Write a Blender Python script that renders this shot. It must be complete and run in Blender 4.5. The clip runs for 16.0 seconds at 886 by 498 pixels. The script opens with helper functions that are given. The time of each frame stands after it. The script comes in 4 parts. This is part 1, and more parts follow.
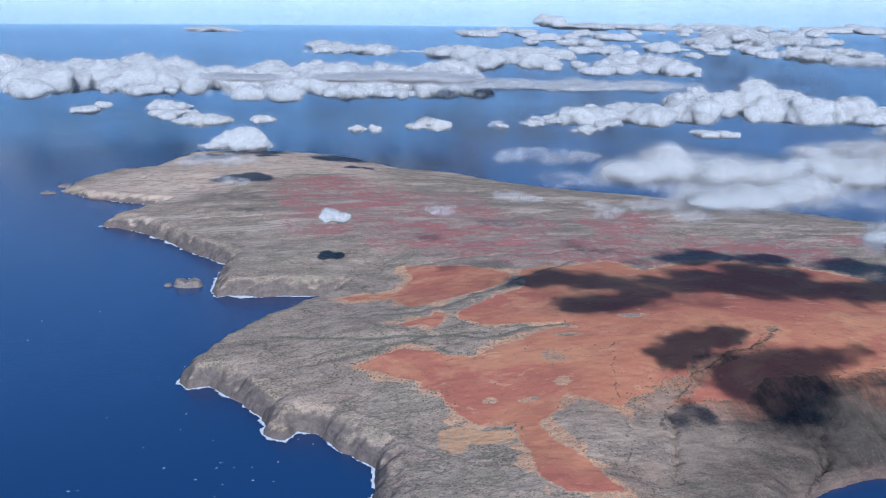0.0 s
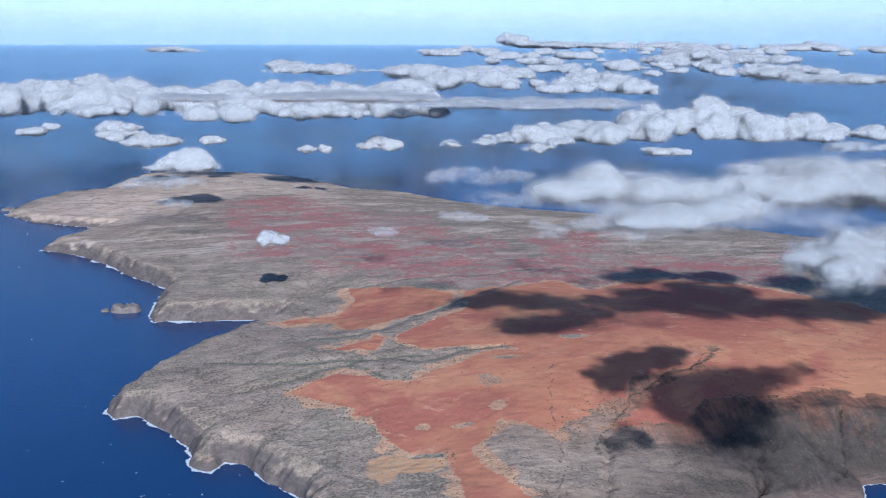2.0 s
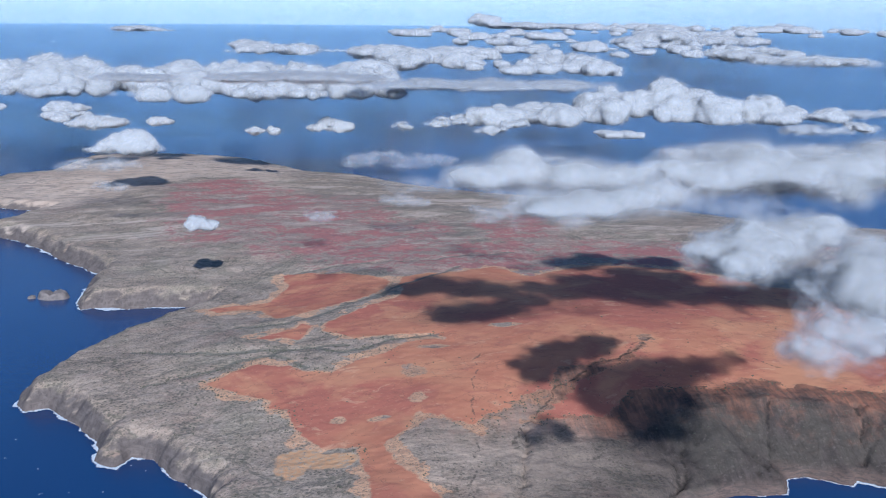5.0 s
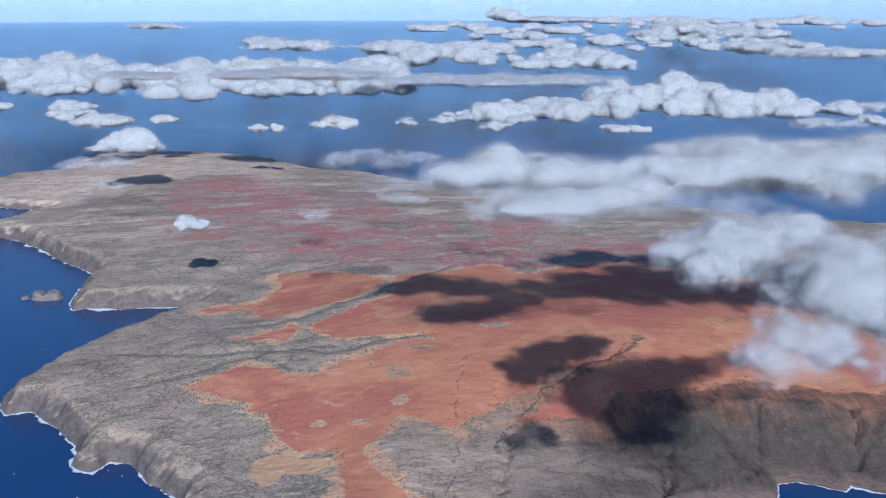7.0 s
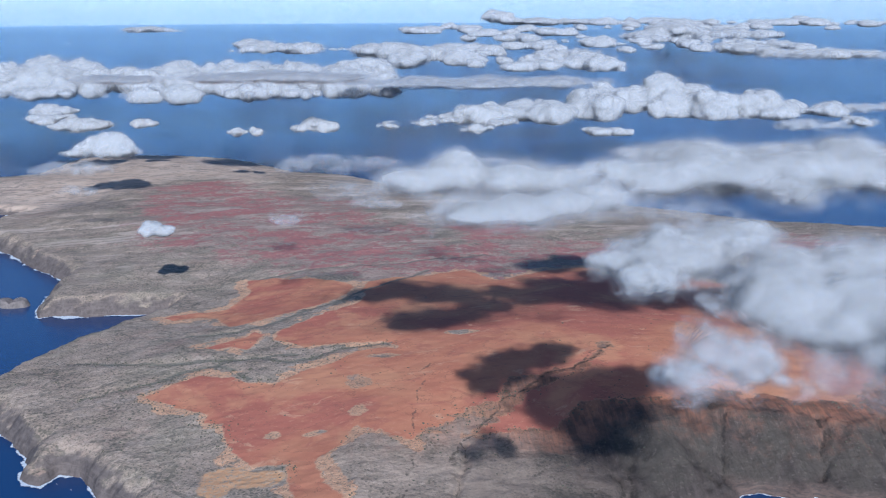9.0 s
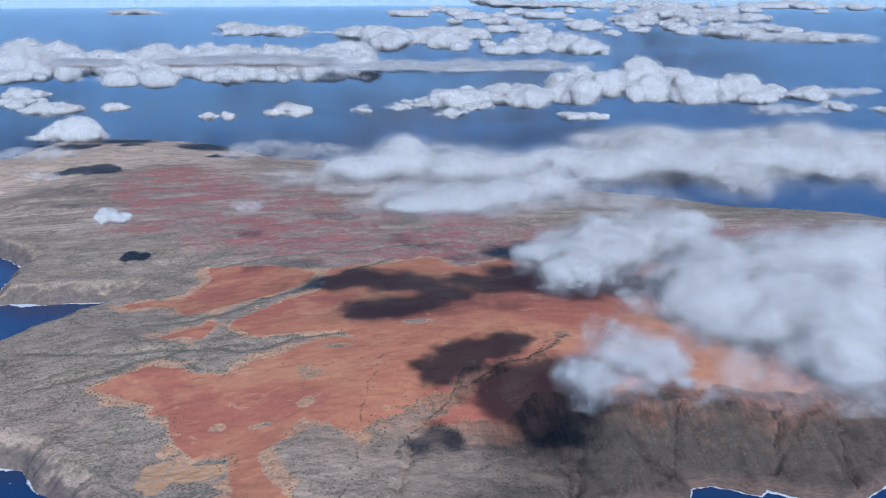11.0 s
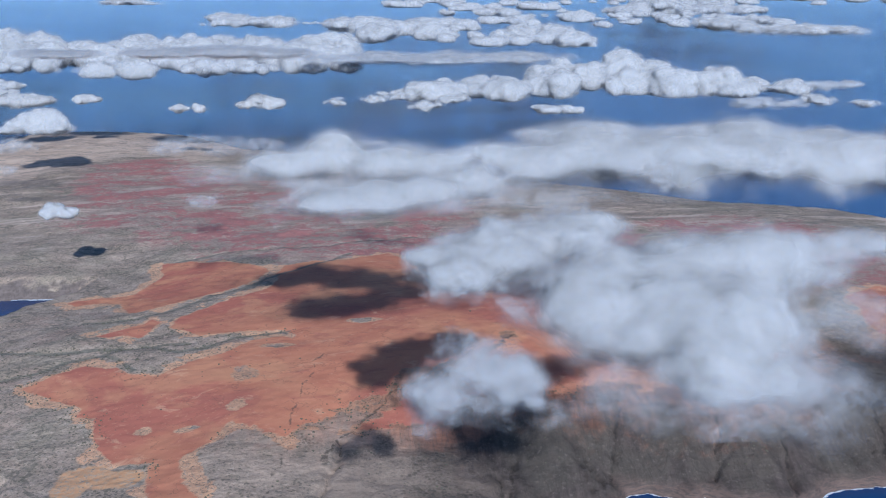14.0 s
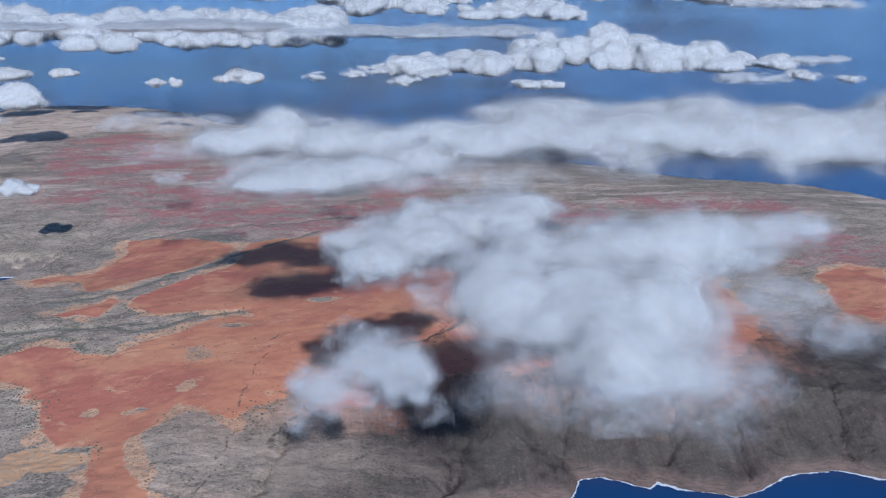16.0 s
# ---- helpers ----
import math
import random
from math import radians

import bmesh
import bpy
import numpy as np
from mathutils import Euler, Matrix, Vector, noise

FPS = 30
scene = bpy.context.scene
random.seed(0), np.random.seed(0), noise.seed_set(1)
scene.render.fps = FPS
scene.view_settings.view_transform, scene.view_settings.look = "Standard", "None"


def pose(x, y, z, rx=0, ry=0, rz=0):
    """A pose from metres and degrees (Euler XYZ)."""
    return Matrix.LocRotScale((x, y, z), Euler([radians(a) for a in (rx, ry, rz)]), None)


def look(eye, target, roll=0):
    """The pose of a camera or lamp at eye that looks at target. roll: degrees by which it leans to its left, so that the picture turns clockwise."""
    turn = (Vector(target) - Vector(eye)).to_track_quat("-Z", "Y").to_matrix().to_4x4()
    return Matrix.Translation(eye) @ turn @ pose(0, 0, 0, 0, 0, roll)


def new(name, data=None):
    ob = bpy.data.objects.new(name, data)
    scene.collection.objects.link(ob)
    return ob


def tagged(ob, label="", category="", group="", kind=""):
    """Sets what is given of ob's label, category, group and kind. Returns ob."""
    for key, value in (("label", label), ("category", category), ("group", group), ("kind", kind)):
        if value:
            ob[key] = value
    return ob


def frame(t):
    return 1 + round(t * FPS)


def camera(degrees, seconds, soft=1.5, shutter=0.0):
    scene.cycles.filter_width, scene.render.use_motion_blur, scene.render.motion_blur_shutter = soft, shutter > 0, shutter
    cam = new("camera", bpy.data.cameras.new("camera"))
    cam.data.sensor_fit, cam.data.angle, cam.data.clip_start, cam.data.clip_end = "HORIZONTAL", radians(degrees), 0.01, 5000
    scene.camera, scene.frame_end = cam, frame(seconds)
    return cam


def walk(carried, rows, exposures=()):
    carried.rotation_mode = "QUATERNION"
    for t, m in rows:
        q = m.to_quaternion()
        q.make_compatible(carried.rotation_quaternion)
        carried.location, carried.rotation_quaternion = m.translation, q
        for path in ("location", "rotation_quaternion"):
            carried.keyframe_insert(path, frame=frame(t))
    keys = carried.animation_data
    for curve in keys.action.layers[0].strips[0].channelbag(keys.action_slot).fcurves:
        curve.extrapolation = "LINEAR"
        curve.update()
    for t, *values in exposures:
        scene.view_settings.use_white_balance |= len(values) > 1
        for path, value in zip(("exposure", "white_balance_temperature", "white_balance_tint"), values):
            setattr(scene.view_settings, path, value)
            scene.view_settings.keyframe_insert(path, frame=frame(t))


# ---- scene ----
cam = camera(46.0, 16.0, soft=1.1)
PATH = [
    (0.0, (12.717, 2.645, 114.046), (12.8022, 4.5884, 113.5831), 0.55),
    (0.5, (15.398, 4.127, 113.96), (15.4939, 6.0734, 113.5097), 0.57),
    (1.0, (18.084, 5.592, 113.877), (18.1946, 7.5403, 113.4405), 0.61),
    (1.5, (20.773, 7.038, 113.798), (20.9007, 8.9875, 113.3682), 0.39),
    (2.0, (23.468, 8.467, 113.722), (23.6113, 10.4154, 113.2937), 0.29),
    (2.5, (26.166, 9.878, 113.649), (26.3275, 11.8239, 113.2172), 0.23),
    (3.0, (28.869, 11.271, 113.58), (29.0499, 13.2135, 113.141), 0.33),
    (3.5, (31.577, 12.645, 113.514), (31.7735, 14.5852, 113.068), 0.54),
    (4.0, (34.289, 14.002, 113.451), (34.4919, 15.94, 112.999), 0.71),
    (6.5, (47.916, 20.517, 113.187), (48.0618, 22.4553, 112.715), 0.16),
    (7.0, (50.655, 21.766, 113.144), (50.7968, 23.7046, 112.6716), 0.01),
    (7.5, (53.398, 22.997, 113.104), (53.5383, 24.9363, 112.6338), -0.07),
    (8.0, (56.146, 24.211, 113.068), (56.2859, 26.15, 112.5994), -0.12),
    (8.5, (58.898, 25.406, 113.035), (59.0389, 27.3456, 112.5682), -0.13),
    (9.0, (61.655, 26.583, 113.006), (61.7973, 28.5225, 112.5376), -0.21),
    (11.5, (75.505, 32.2, 112.908), (75.6614, 34.1292, 112.4027), -0.08),
    (12.0, (78.288, 33.27, 112.898), (78.4426, 35.1979, 112.3893), -0.02),
    (12.5, (81.076, 34.321, 112.892), (81.2267, 36.2494, 112.3815), -0.0),
    (13.0, (83.868, 35.355, 112.889), (84.0165, 37.2831, 112.3782), -0.02),
    (13.5, (86.665, 36.371, 112.889), (86.8133, 38.2987, 112.3781), 0.04),
    (14.0, (89.466, 37.368, 112.893), (89.6172, 39.2951, 112.3778), 0.01),
    (14.5, (92.272, 38.348, 112.899), (92.426, 40.2722, 112.3759), 0.08),
    (15.0, (95.082, 39.31, 112.91), (95.2372, 41.2303, 112.3731), 0.08),
    (15.5, (97.896, 40.254, 112.923), (98.0504, 42.1702, 112.3725), 0.13),
    (16.0, (100.715, 41.18, 112.94), (100.8666, 43.0928, 112.3774), 0.12),
]
walk(cam, [(t, look(eye, target, roll)) for t, eye, target, roll in PATH], [(0, 0.1, 5200, 10), (8, 0.05, 5200, 10), (16, -0.03, 5200, 10)])

# ---- world, sun, exposure ----
SUN_WAY = Vector((4.5, -46.6, 24.7)).normalized()
world = bpy.data.worlds.new("world")
scene.world = world
world.use_nodes = True
wt = world.node_tree
sky = wt.nodes.new("ShaderNodeTexSky")
sky.sky_type, sky.sun_disc = "NISHITA", False
sky.sun_elevation = math.asin(SUN_WAY.z)
sky.sun_rotation = math.atan2(SUN_WAY.x, SUN_WAY.y)
sky.altitude, sky.air_density, sky.dust_density, sky.ozone_density = 2500, 1.0, 0.0, 3.0
wt.nodes["Background"].inputs["Strength"].default_value = 0.1
wt.links.new(sky.outputs[0], wt.nodes["Background"].inputs[0])
sun = new("sun", bpy.data.lights.new("sun", "SUN"))
sun.data.energy, sun.data.angle, sun.data.color = 4.0, radians(0.6), (1.0, 0.95, 0.88)
sun.matrix_world = look((0, -200, 400), Vector((0, -200, 400)) - SUN_WAY)
scene.cycles.transparent_max_bounces = 72


# ---- small helpers ----
def smooth(a, b, v):
    t = np.clip((np.asarray(v, float) - a) / (b - a), 0, 1)
    return t * t * (3 - 2 * t)


def lattice(i, j, k, seed):
    h = (i.astype(np.int64) * 374761393 + j.astype(np.int64) * 668265263 + k.astype(np.int64) * 2147483647 + seed * 974634377) & 0xFFFFFFFF
    h = ((h ^ (h >> 13)) * 1274126177) & 0xFFFFFFFF
    h = ((h ^ (h >> 16)) * 2246822519) & 0xFFFFFFFF
    return ((h ^ (h >> 15)) & 0xFFFFFF) / float(0xFFFFFF)


def grain(x, y, z=None, size=1.0, seed=0):
    """Smooth value noise, 0 to 1."""
    x, y = np.asarray(x, float) / size, np.asarray(y, float) / size
    z = np.zeros_like(x) if z is None else np.asarray(z, float) / size
    i, j, k = np.floor(x), np.floor(y), np.floor(z)
    u, v, w = x - i, y - j, z - k
    u, v, w = u * u * (3 - 2 * u), v * v * (3 - 2 * v), w * w * (3 - 2 * w)
    out = 0
    for a in (0, 1):
        for b in (0, 1):
            for c in (0, 1):
                out = out + lattice(i + a, j + b, k + c, seed) * (u if a else 1 - u) * (v if b else 1 - v) * (w if c else 1 - w)
    return out


def fractal(x, y, z=None, size=1.0, octaves=4, seed=0, gain=0.5):
    total, amp, out = 0, 1.0, 0
    for n in range(octaves):
        out = out + amp * grain(x, y, z, size / 2.03 ** n, seed + 17 * n)
        total += amp
        amp *= gain
    return out / total


def inside_by(x, y, ring):
    """Metres from the ring's edge: plus inside, minus outside."""
    pts = np.array(ring, float)
    best = np.full(x.shape, 1e18)
    odd = np.zeros(x.shape, bool)
    for (ax, ay), (bx, by) in zip(pts, np.roll(pts, -1, 0)):
        dx, dy = bx - ax, by - ay
        t = np.clip(((x - ax) * dx + (y - ay) * dy) / (dx * dx + dy * dy), 0, 1)
        best = np.minimum(best, (x - ax - t * dx) ** 2 + (y - ay - t * dy) ** 2)
        cross = (ay > y) != (by > y)
        odd ^= cross & (x < ax + (y - ay) * dx / (dy if dy else 1e-9))
    return np.where(odd, 1, -1) * np.sqrt(best)


def off_line(x, y, line):
    """Metres from a run of straight stretches."""
    best = np.full(x.shape, 1e18)
    for (ax, ay), (bx, by) in zip(line[:-1], line[1:]):
        dx, dy = bx - ax, by - ay
        t = np.clip(((x - ax) * dx + (y - ay) * dy) / (dx * dx + dy * dy), 0, 1)
        best = np.minimum(best, (x - ax - t * dx) ** 2 + (y - ay - t * dy) ** 2)
    return np.sqrt(best)


def mesh_of(name, verts, faces, material, smooth_shade=True):
    me = bpy.data.meshes.new(name)
    verts, faces = np.asarray(verts, np.float32), np.asarray(faces, np.int32)
    k = faces.shape[1]
    me.vertices.add(len(verts))
    me.vertices.foreach_set("co", verts.ravel())
    me.loops.add(faces.size)
    me.loops.foreach_set("vertex_index", faces.ravel())
    me.polygons.add(len(faces))
    me.polygons.foreach_set("loop_start", np.arange(0, faces.size, k, dtype=np.int32))
    me.polygons.foreach_set("use_smooth", np.full(len(faces), smooth_shade))
    me.update(calc_edges=True)
    me.materials.append(material)
    return new(name, me)


def attribute(ob, name, values):
    a = ob.data.attributes.new(name, "FLOAT", "POINT")
    a.data.foreach_set("value", np.asarray(values, np.float32))


# ---- materials ----
class Nodes:
    """Short ways to build a node material."""

    def __init__(self, name):
        self.m = bpy.data.materials.new(name)
        self.m.use_nodes = True
        self.t = self.m.node_tree
        self.t.nodes.clear()
        self.out = self.t.nodes.new("ShaderNodeOutputMaterial")
        self.at = self.t.nodes.new("ShaderNodeNewGeometry").outputs["Position"]

    def put(self, value, socket):
        if isinstance(value, bpy.types.NodeSocket):
            self.t.links.new(value, socket)
        else:
            socket.default_value = value if not isinstance(value, tuple) or len(value) == len(socket.default_value) else (*value, 1)

    def math(self, op, a, b=0.0, c=0.0):
        n = self.t.nodes.new("ShaderNodeMath")
        n.operation = op
        for v, s in zip((a, b, c), n.inputs):
            self.put(v, s)
        return n.outputs[0]

    def noise(self, scale, detail=4.0, rough=0.55, stretch=None, distort=0.0):
        n = self.t.nodes.new("ShaderNodeTexNoise")
        n.inputs["Scale"].default_value, n.inputs["Detail"].default_value = scale, detail
        n.inputs["Roughness"].default_value, n.inputs["Distortion"].default_value = rough, distort
        at = self.at
        if stretch:
            mul = self.t.nodes.new("ShaderNodeVectorMath")
            mul.operation = "MULTIPLY"
            self.put(at, mul.inputs[0])
            mul.inputs[1].default_value = stretch
            at = mul.outputs[0]
        self.put(at, n.inputs["Vector"])
        return n.outputs[0]

    def spots(self, scale, rand=1.0):
        n = self.t.nodes.new("ShaderNodeTexVoronoi")
        n.inputs["Scale"].default_value, n.inputs["Randomness"].default_value = scale, rand
        self.put(self.at, n.inputs["Vector"])
        return n.outputs["Distance"]

    def attr(self, name):
        n = self.t.nodes.new("ShaderNodeAttribute")
        n.attribute_name = name
        return n.outputs["Fac"]

    def step(self, v, a, b):
        n = self.t.nodes.new("ShaderNodeMapRange")
        n.interpolation_type = "SMOOTHSTEP"
        self.put(v, n.inputs["Value"])
        n.inputs["From Min"].default_value, n.inputs["From Max"].default_value = a, b
        return n.outputs["Result"]

    def mix(self, f, a, b):
        n = self.t.nodes.new("ShaderNodeMix")
        n.data_type = "RGBA"
        self.put(f, n.inputs[0])
        self.put(a, n.inputs[6])
        self.put(b, n.inputs[7])
        return n.outputs[2]

    def bump(self, height, strength, distance):
        n = self.t.nodes.new("ShaderNodeBump")
        n.inputs["Distance"].default_value = distance
        self.put(strength, n.inputs["Strength"])
        self.put(height, n.inputs["Height"])
        return n.outputs[0]

    def surface(self, colour, rough=0.9, normal=None, specular=0.3):
        b = self.t.nodes.new("ShaderNodeBsdfPrincipled")
        self.put(colour, b.inputs["Base Color"])
        self.put(rough, b.inputs["Roughness"])
        b.inputs["Specular IOR Level"].default_value = specular
        if normal is not None:
            self.put(normal, b.inputs["Normal"])
        self.t.links.new(b.outputs[0], self.out.inputs[0])
        return self.m


def land_material():
    n = Nodes("island_ground")
    big, mid, fine, tiny = n.noise(0.02, 5), n.noise(0.09, 6, 0.6), n.noise(0.45, 6, 0.65), n.noise(1.5, 3, 0.7)
    speck = n.noise(0.8, 7, 0.72)
    ragged = n.math("ADD", n.math("MULTIPLY_ADD", mid, 26.0, -13.0), n.math("MULTIPLY_ADD", fine, 16.0, -8.0))

    def over(under, f, colour, amount):
        return n.mix(n.math("MULTIPLY", f, amount), under, colour)

    def line(noise, wide):
        return n.step(n.math("ABSOLUTE", n.math("SUBTRACT", noise, 0.5)), wide, wide * 0.25)

    # dry scrub over grey-brown soil
    scrub = n.mix(n.step(mid, 0.35, 0.66), (0.435, 0.325, 0.24), (0.535, 0.4, 0.296))
    scrub = over(scrub, n.step(n.noise(0.05, 6, 0.62), 0.48, 0.62), (0.37, 0.315, 0.22), 0.6)
    scrub = over(scrub, n.step(fine, 0.48, 0.66), (0.305, 0.242, 0.172), 0.55)
    scrub = over(scrub, n.step(speck, 0.53, 0.64), (0.66, 0.51, 0.385), 0.6)
    scrub = over(scrub, n.step(n.noise(0.035, 6, 0.68), 0.54, 0.66), (0.48, 0.29, 0.22), 0.4)
    scrub = over(scrub, n.step(tiny, 0.5, 0.62), (0.17, 0.145, 0.1), 0.6)
    bush = n.math("ADD", n.spots(0.95), n.math("MULTIPLY_ADD", mid, 0.9, -0.45))
    scrub = over(scrub, n.step(bush, 0.32, 0.2), (0.135, 0.122, 0.088), 0.7)
    # drainage lines, dark with thicket, and pale worn ledges
    scrub = over(scrub, line(n.noise(0.032, 6, 0.58, (0.75, 1.35, 1.0), 0.5), 0.012), (0.17, 0.15, 0.11), 0.65)
    scrub = over(scrub, line(n.noise(0.11, 6, 0.62, (0.8, 1.2, 1.0), 0.4), 0.02), (0.19, 0.165, 0.125), 0.4)
    ledge = line(n.noise(0.2, 7, 0.68, (0.7, 1.3, 1.0), 0.8), 0.03)
    scrub = over(scrub, n.math("MULTIPLY", ledge, n.step(mid, 0.42, 0.6)), (0.66, 0.51, 0.39), 0.45)
    # terraces of the far plateau, the pale tone raised in place of haze
    band = n.noise(0.06, 7, 0.66, (0.3, 1.7, 1.0), 0.5)
    scrub = over(scrub, n.math("MULTIPLY", n.step(band, 0.5, 0.6), n.attr("far")), (0.25, 0.205, 0.165), 0.6)
    scrub = over(scrub, n.math("MULTIPLY", n.step(band, 0.47, 0.38), n.attr("far")), (0.7, 0.55, 0.43), 0.65)
    # pale grass of the far cape
    tan = n.mix(n.step(mid, 0.3, 0.7), (0.72, 0.55, 0.41), (0.6, 0.44, 0.32))
    tan = over(tan, n.step(n.noise(0.2, 6, 0.7, (0.6, 1.4, 1.0)), 0.5, 0.6), (0.36, 0.275, 0.215), 0.8)
    tan = over(tan, n.step(band, 0.54, 0.64), (0.38, 0.29, 0.23), 0.6)
    tan_f = n.step(n.math("ADD", n.attr("tan_by"), n.math("MULTIPLY", ragged, 2.2)), -14.0, 16.0)
    colour = n.mix(tan_f, scrub, tan)
    # dull red, patchy ground inland, its colour partly lightened for haze
    dull = n.mix(n.step(fine, 0.35, 0.65), (0.52, 0.195, 0.165), (0.4, 0.19, 0.165))
    dull = over(dull, n.step(speck, 0.56, 0.66), (0.55, 0.3, 0.23), 0.5)
    dull_f = n.step(n.math("ADD", n.attr("dull_by"), n.math("MULTIPLY", ragged, 2.4)), -12.0, 4.0)
    patchy = n.step(n.math("ADD", n.noise(0.06, 7, 0.75, (0.7, 1.2, 1.0)), n.math("MULTIPLY_ADD", fine, 0.5, -0.25)), 0.46, 0.54)
    colour = over(colour, dull_f, (0.44, 0.29, 0.24), 0.35)
    colour = over(colour, n.math("MULTIPLY", dull_f, patchy), dull, 0.9)
    # sandy rim and bare red earth
    rim = n.mix(n.step(fine, 0.35, 0.7), (0.78, 0.46, 0.27), (0.62, 0.36, 0.22))
    rim = over(rim, n.step(tiny, 0.53, 0.62), (0.2, 0.16, 0.11), 0.7)
    edge = n.math("ADD", n.attr("red_by"), n.math("MULTIPLY", ragged, n.math("MULTIPLY_ADD", n.attr("ruddy"), 0.3, 0.14)))
    rim_w = n.math("MULTIPLY_ADD", n.step(n.noise(0.085, 4, 0.6), 0.42, 0.62), 5.0, 0.5)
    rim_f = n.math("MULTIPLY", n.step(n.math("ADD", edge, rim_w), -0.3, 0.8), n.step(speck, 0.66, 0.54))
    rim_f = n.math("MULTIPLY", rim_f, n.math("MULTIPLY_ADD", n.attr("far"), -0.6, 1.0))
    colour = n.mix(rim_f, colour, rim)
    red = n.mix(n.step(mid, 0.3, 0.7), (0.56, 0.215, 0.125), (0.64, 0.275, 0.152))
    red = n.mix(n.step(big, 0.46, 0.58), red, (0.52, 0.182, 0.12))
    red = over(red, n.step(n.noise(0.035, 5, 0.55, None, 0.5), 0.5, 0.62), (0.71, 0.34, 0.178), 0.65)
    red = over(red, n.step(n.noise(0.11, 6, 0.64, (0.7, 1.1, 1.0), 1.0), 0.54, 0.64), (0.43, 0.155, 0.11), 0.45)
    red = over(red, n.step(n.noise(0.16, 7, 0.68, (0.7, 1.2, 1.0), 0.6), 0.58, 0.68), (0.77, 0.44, 0.26), 0.6)
    red = over(red, n.step(speck, 0.55, 0.66), (0.7, 0.34, 0.2), 0.4)
    red = over(red, line(n.noise(0.045, 6, 0.6, (0.8, 1.2, 1.0), 0.4), 0.006), (0.28, 0.13, 0.09), 0.45)
    red = over(red, n.step(n.noise(0.9, 5, 0.7), 0.62, 0.69), (0.28, 0.14, 0.09), 0.6)
    red_f = n.step(edge, -0.35, 0.45)
    colour = n.mix(red_f, colour, red)
    sand_f = n.step(n.math("ADD", n.attr("sand_by"), n.math("MULTIPLY", ragged, 0.22)), -0.4, 0.8)
    sand = n.mix(n.step(speck, 0.4, 0.6), (0.74, 0.4, 0.2), (0.66, 0.42, 0.25))
    colour = n.mix(n.math("MULTIPLY", sand_f, n.step(speck, 0.64, 0.55)), colour, sand)
    # dry stream beds with dark thicket
    bed = n.math("SUBTRACT", n.attr("bed_by"), n.math("MULTIPLY", n.math("ADD", ragged, 3.0), 0.1))
    thicket = n.mix(n.step(tiny, 0.4, 0.65), (0.15, 0.145, 0.105), (0.29, 0.26, 0.2))
    colour = over(colour, n.step(bed, 0.8, 0.1), thicket, 0.75)
    # thin line along creeks and ravines, darker than the ground beside it
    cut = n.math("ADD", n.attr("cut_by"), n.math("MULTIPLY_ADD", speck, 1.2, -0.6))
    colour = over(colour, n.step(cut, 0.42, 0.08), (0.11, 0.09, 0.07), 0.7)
    # bare cliffs, in layers with darker upright streaks
    rock = n.mix(n.step(n.noise(0.5, 6, 0.65, (1.0, 0.6, 1.2)), 0.35, 0.65), (0.155, 0.124, 0.107), (0.215, 0.172, 0.147))
    rock = over(rock, n.step(n.noise(0.7, 5, 0.65, (1.6, 1.6, 0.12)), 0.5, 0.62), (0.115, 0.092, 0.082), 0.6)
    rock = over(rock, n.step(n.noise(1.4, 3, 0.5, (0.1, 0.1, 1.6)), 0.54, 0.64), (0.27, 0.215, 0.178), 0.35)
    low = n.step(n.math("ADD", n.attr("foot_by"), n.math("MULTIPLY", ragged, 0.1)), 3.6, 1.2)
    steep_f = n.step(n.math("ADD", n.attr("steep"), n.math("MULTIPLY_ADD", fine, 0.4, -0.2)), 0.16, 0.5)
    colour = n.mix(n.math("MULTIPLY", steep_f, n.math("MULTIPLY_ADD", n.attr("ruddy"), -1.0, 1.0)), colour, rock)
    # brown lava slope, furrowed down towards the sea
    furrow = n.noise(0.42, 7, 0.66, (1.5, 0.2, 0.35), 0.5)
    # dark rock, its tones lowered further in place of a missing cloud shadow
    lava = n.mix(n.step(furrow, 0.38, 0.62), (0.095, 0.073, 0.064), (0.058, 0.046, 0.042))
    lava = over(lava, n.step(n.noise(0.06, 5, 0.6, (1.3, 0.7, 1.0)), 0.46, 0.6), (0.1, 0.087, 0.068), 0.5)
    lava = over(lava, n.step(speck, 0.54, 0.66), (0.175, 0.138, 0.113), 0.55)
    lava = over(lava, n.step(fine, 0.52, 0.66), (0.085, 0.068, 0.055), 0.5)
    lava = over(lava, line(n.noise(0.16, 6, 0.66, (1.3, 0.28, 0.3), 0.6), 0.014), (0.05, 0.042, 0.038), 0.6)
    rust = n.step(n.math("ADD", n.attr("red_by"), n.math("MULTIPLY", ragged, 1.2)), -18.0, 3.0)
    lava = over(lava, rust, n.mix(n.step(furrow, 0.42, 0.58), (0.46, 0.185, 0.105), (0.26, 0.122, 0.08)), 0.88)
    strata = n.mix(n.step(n.noise(1.1, 5, 0.65, (0.3, 0.3, 2.4)), 0.44, 0.58), (0.175, 0.115, 0.092), (0.1, 0.074, 0.064))
    lava = over(lava, low, strata, 0.85)
    # carved clefts and ravine lines coloured darker than the slope
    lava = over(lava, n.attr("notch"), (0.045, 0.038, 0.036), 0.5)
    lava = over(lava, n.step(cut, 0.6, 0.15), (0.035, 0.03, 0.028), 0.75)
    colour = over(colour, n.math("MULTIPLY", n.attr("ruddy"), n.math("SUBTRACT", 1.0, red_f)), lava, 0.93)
    height = n.math("ADD", n.math("MULTIPLY", fine, 1.0), n.math("MULTIPLY", speck, 0.6))
    firm = n.math("MULTIPLY_ADD", red_f, -0.5, 0.6)
    return n.surface(colour, 0.95, n.bump(height, firm, 0.8), 0.1)


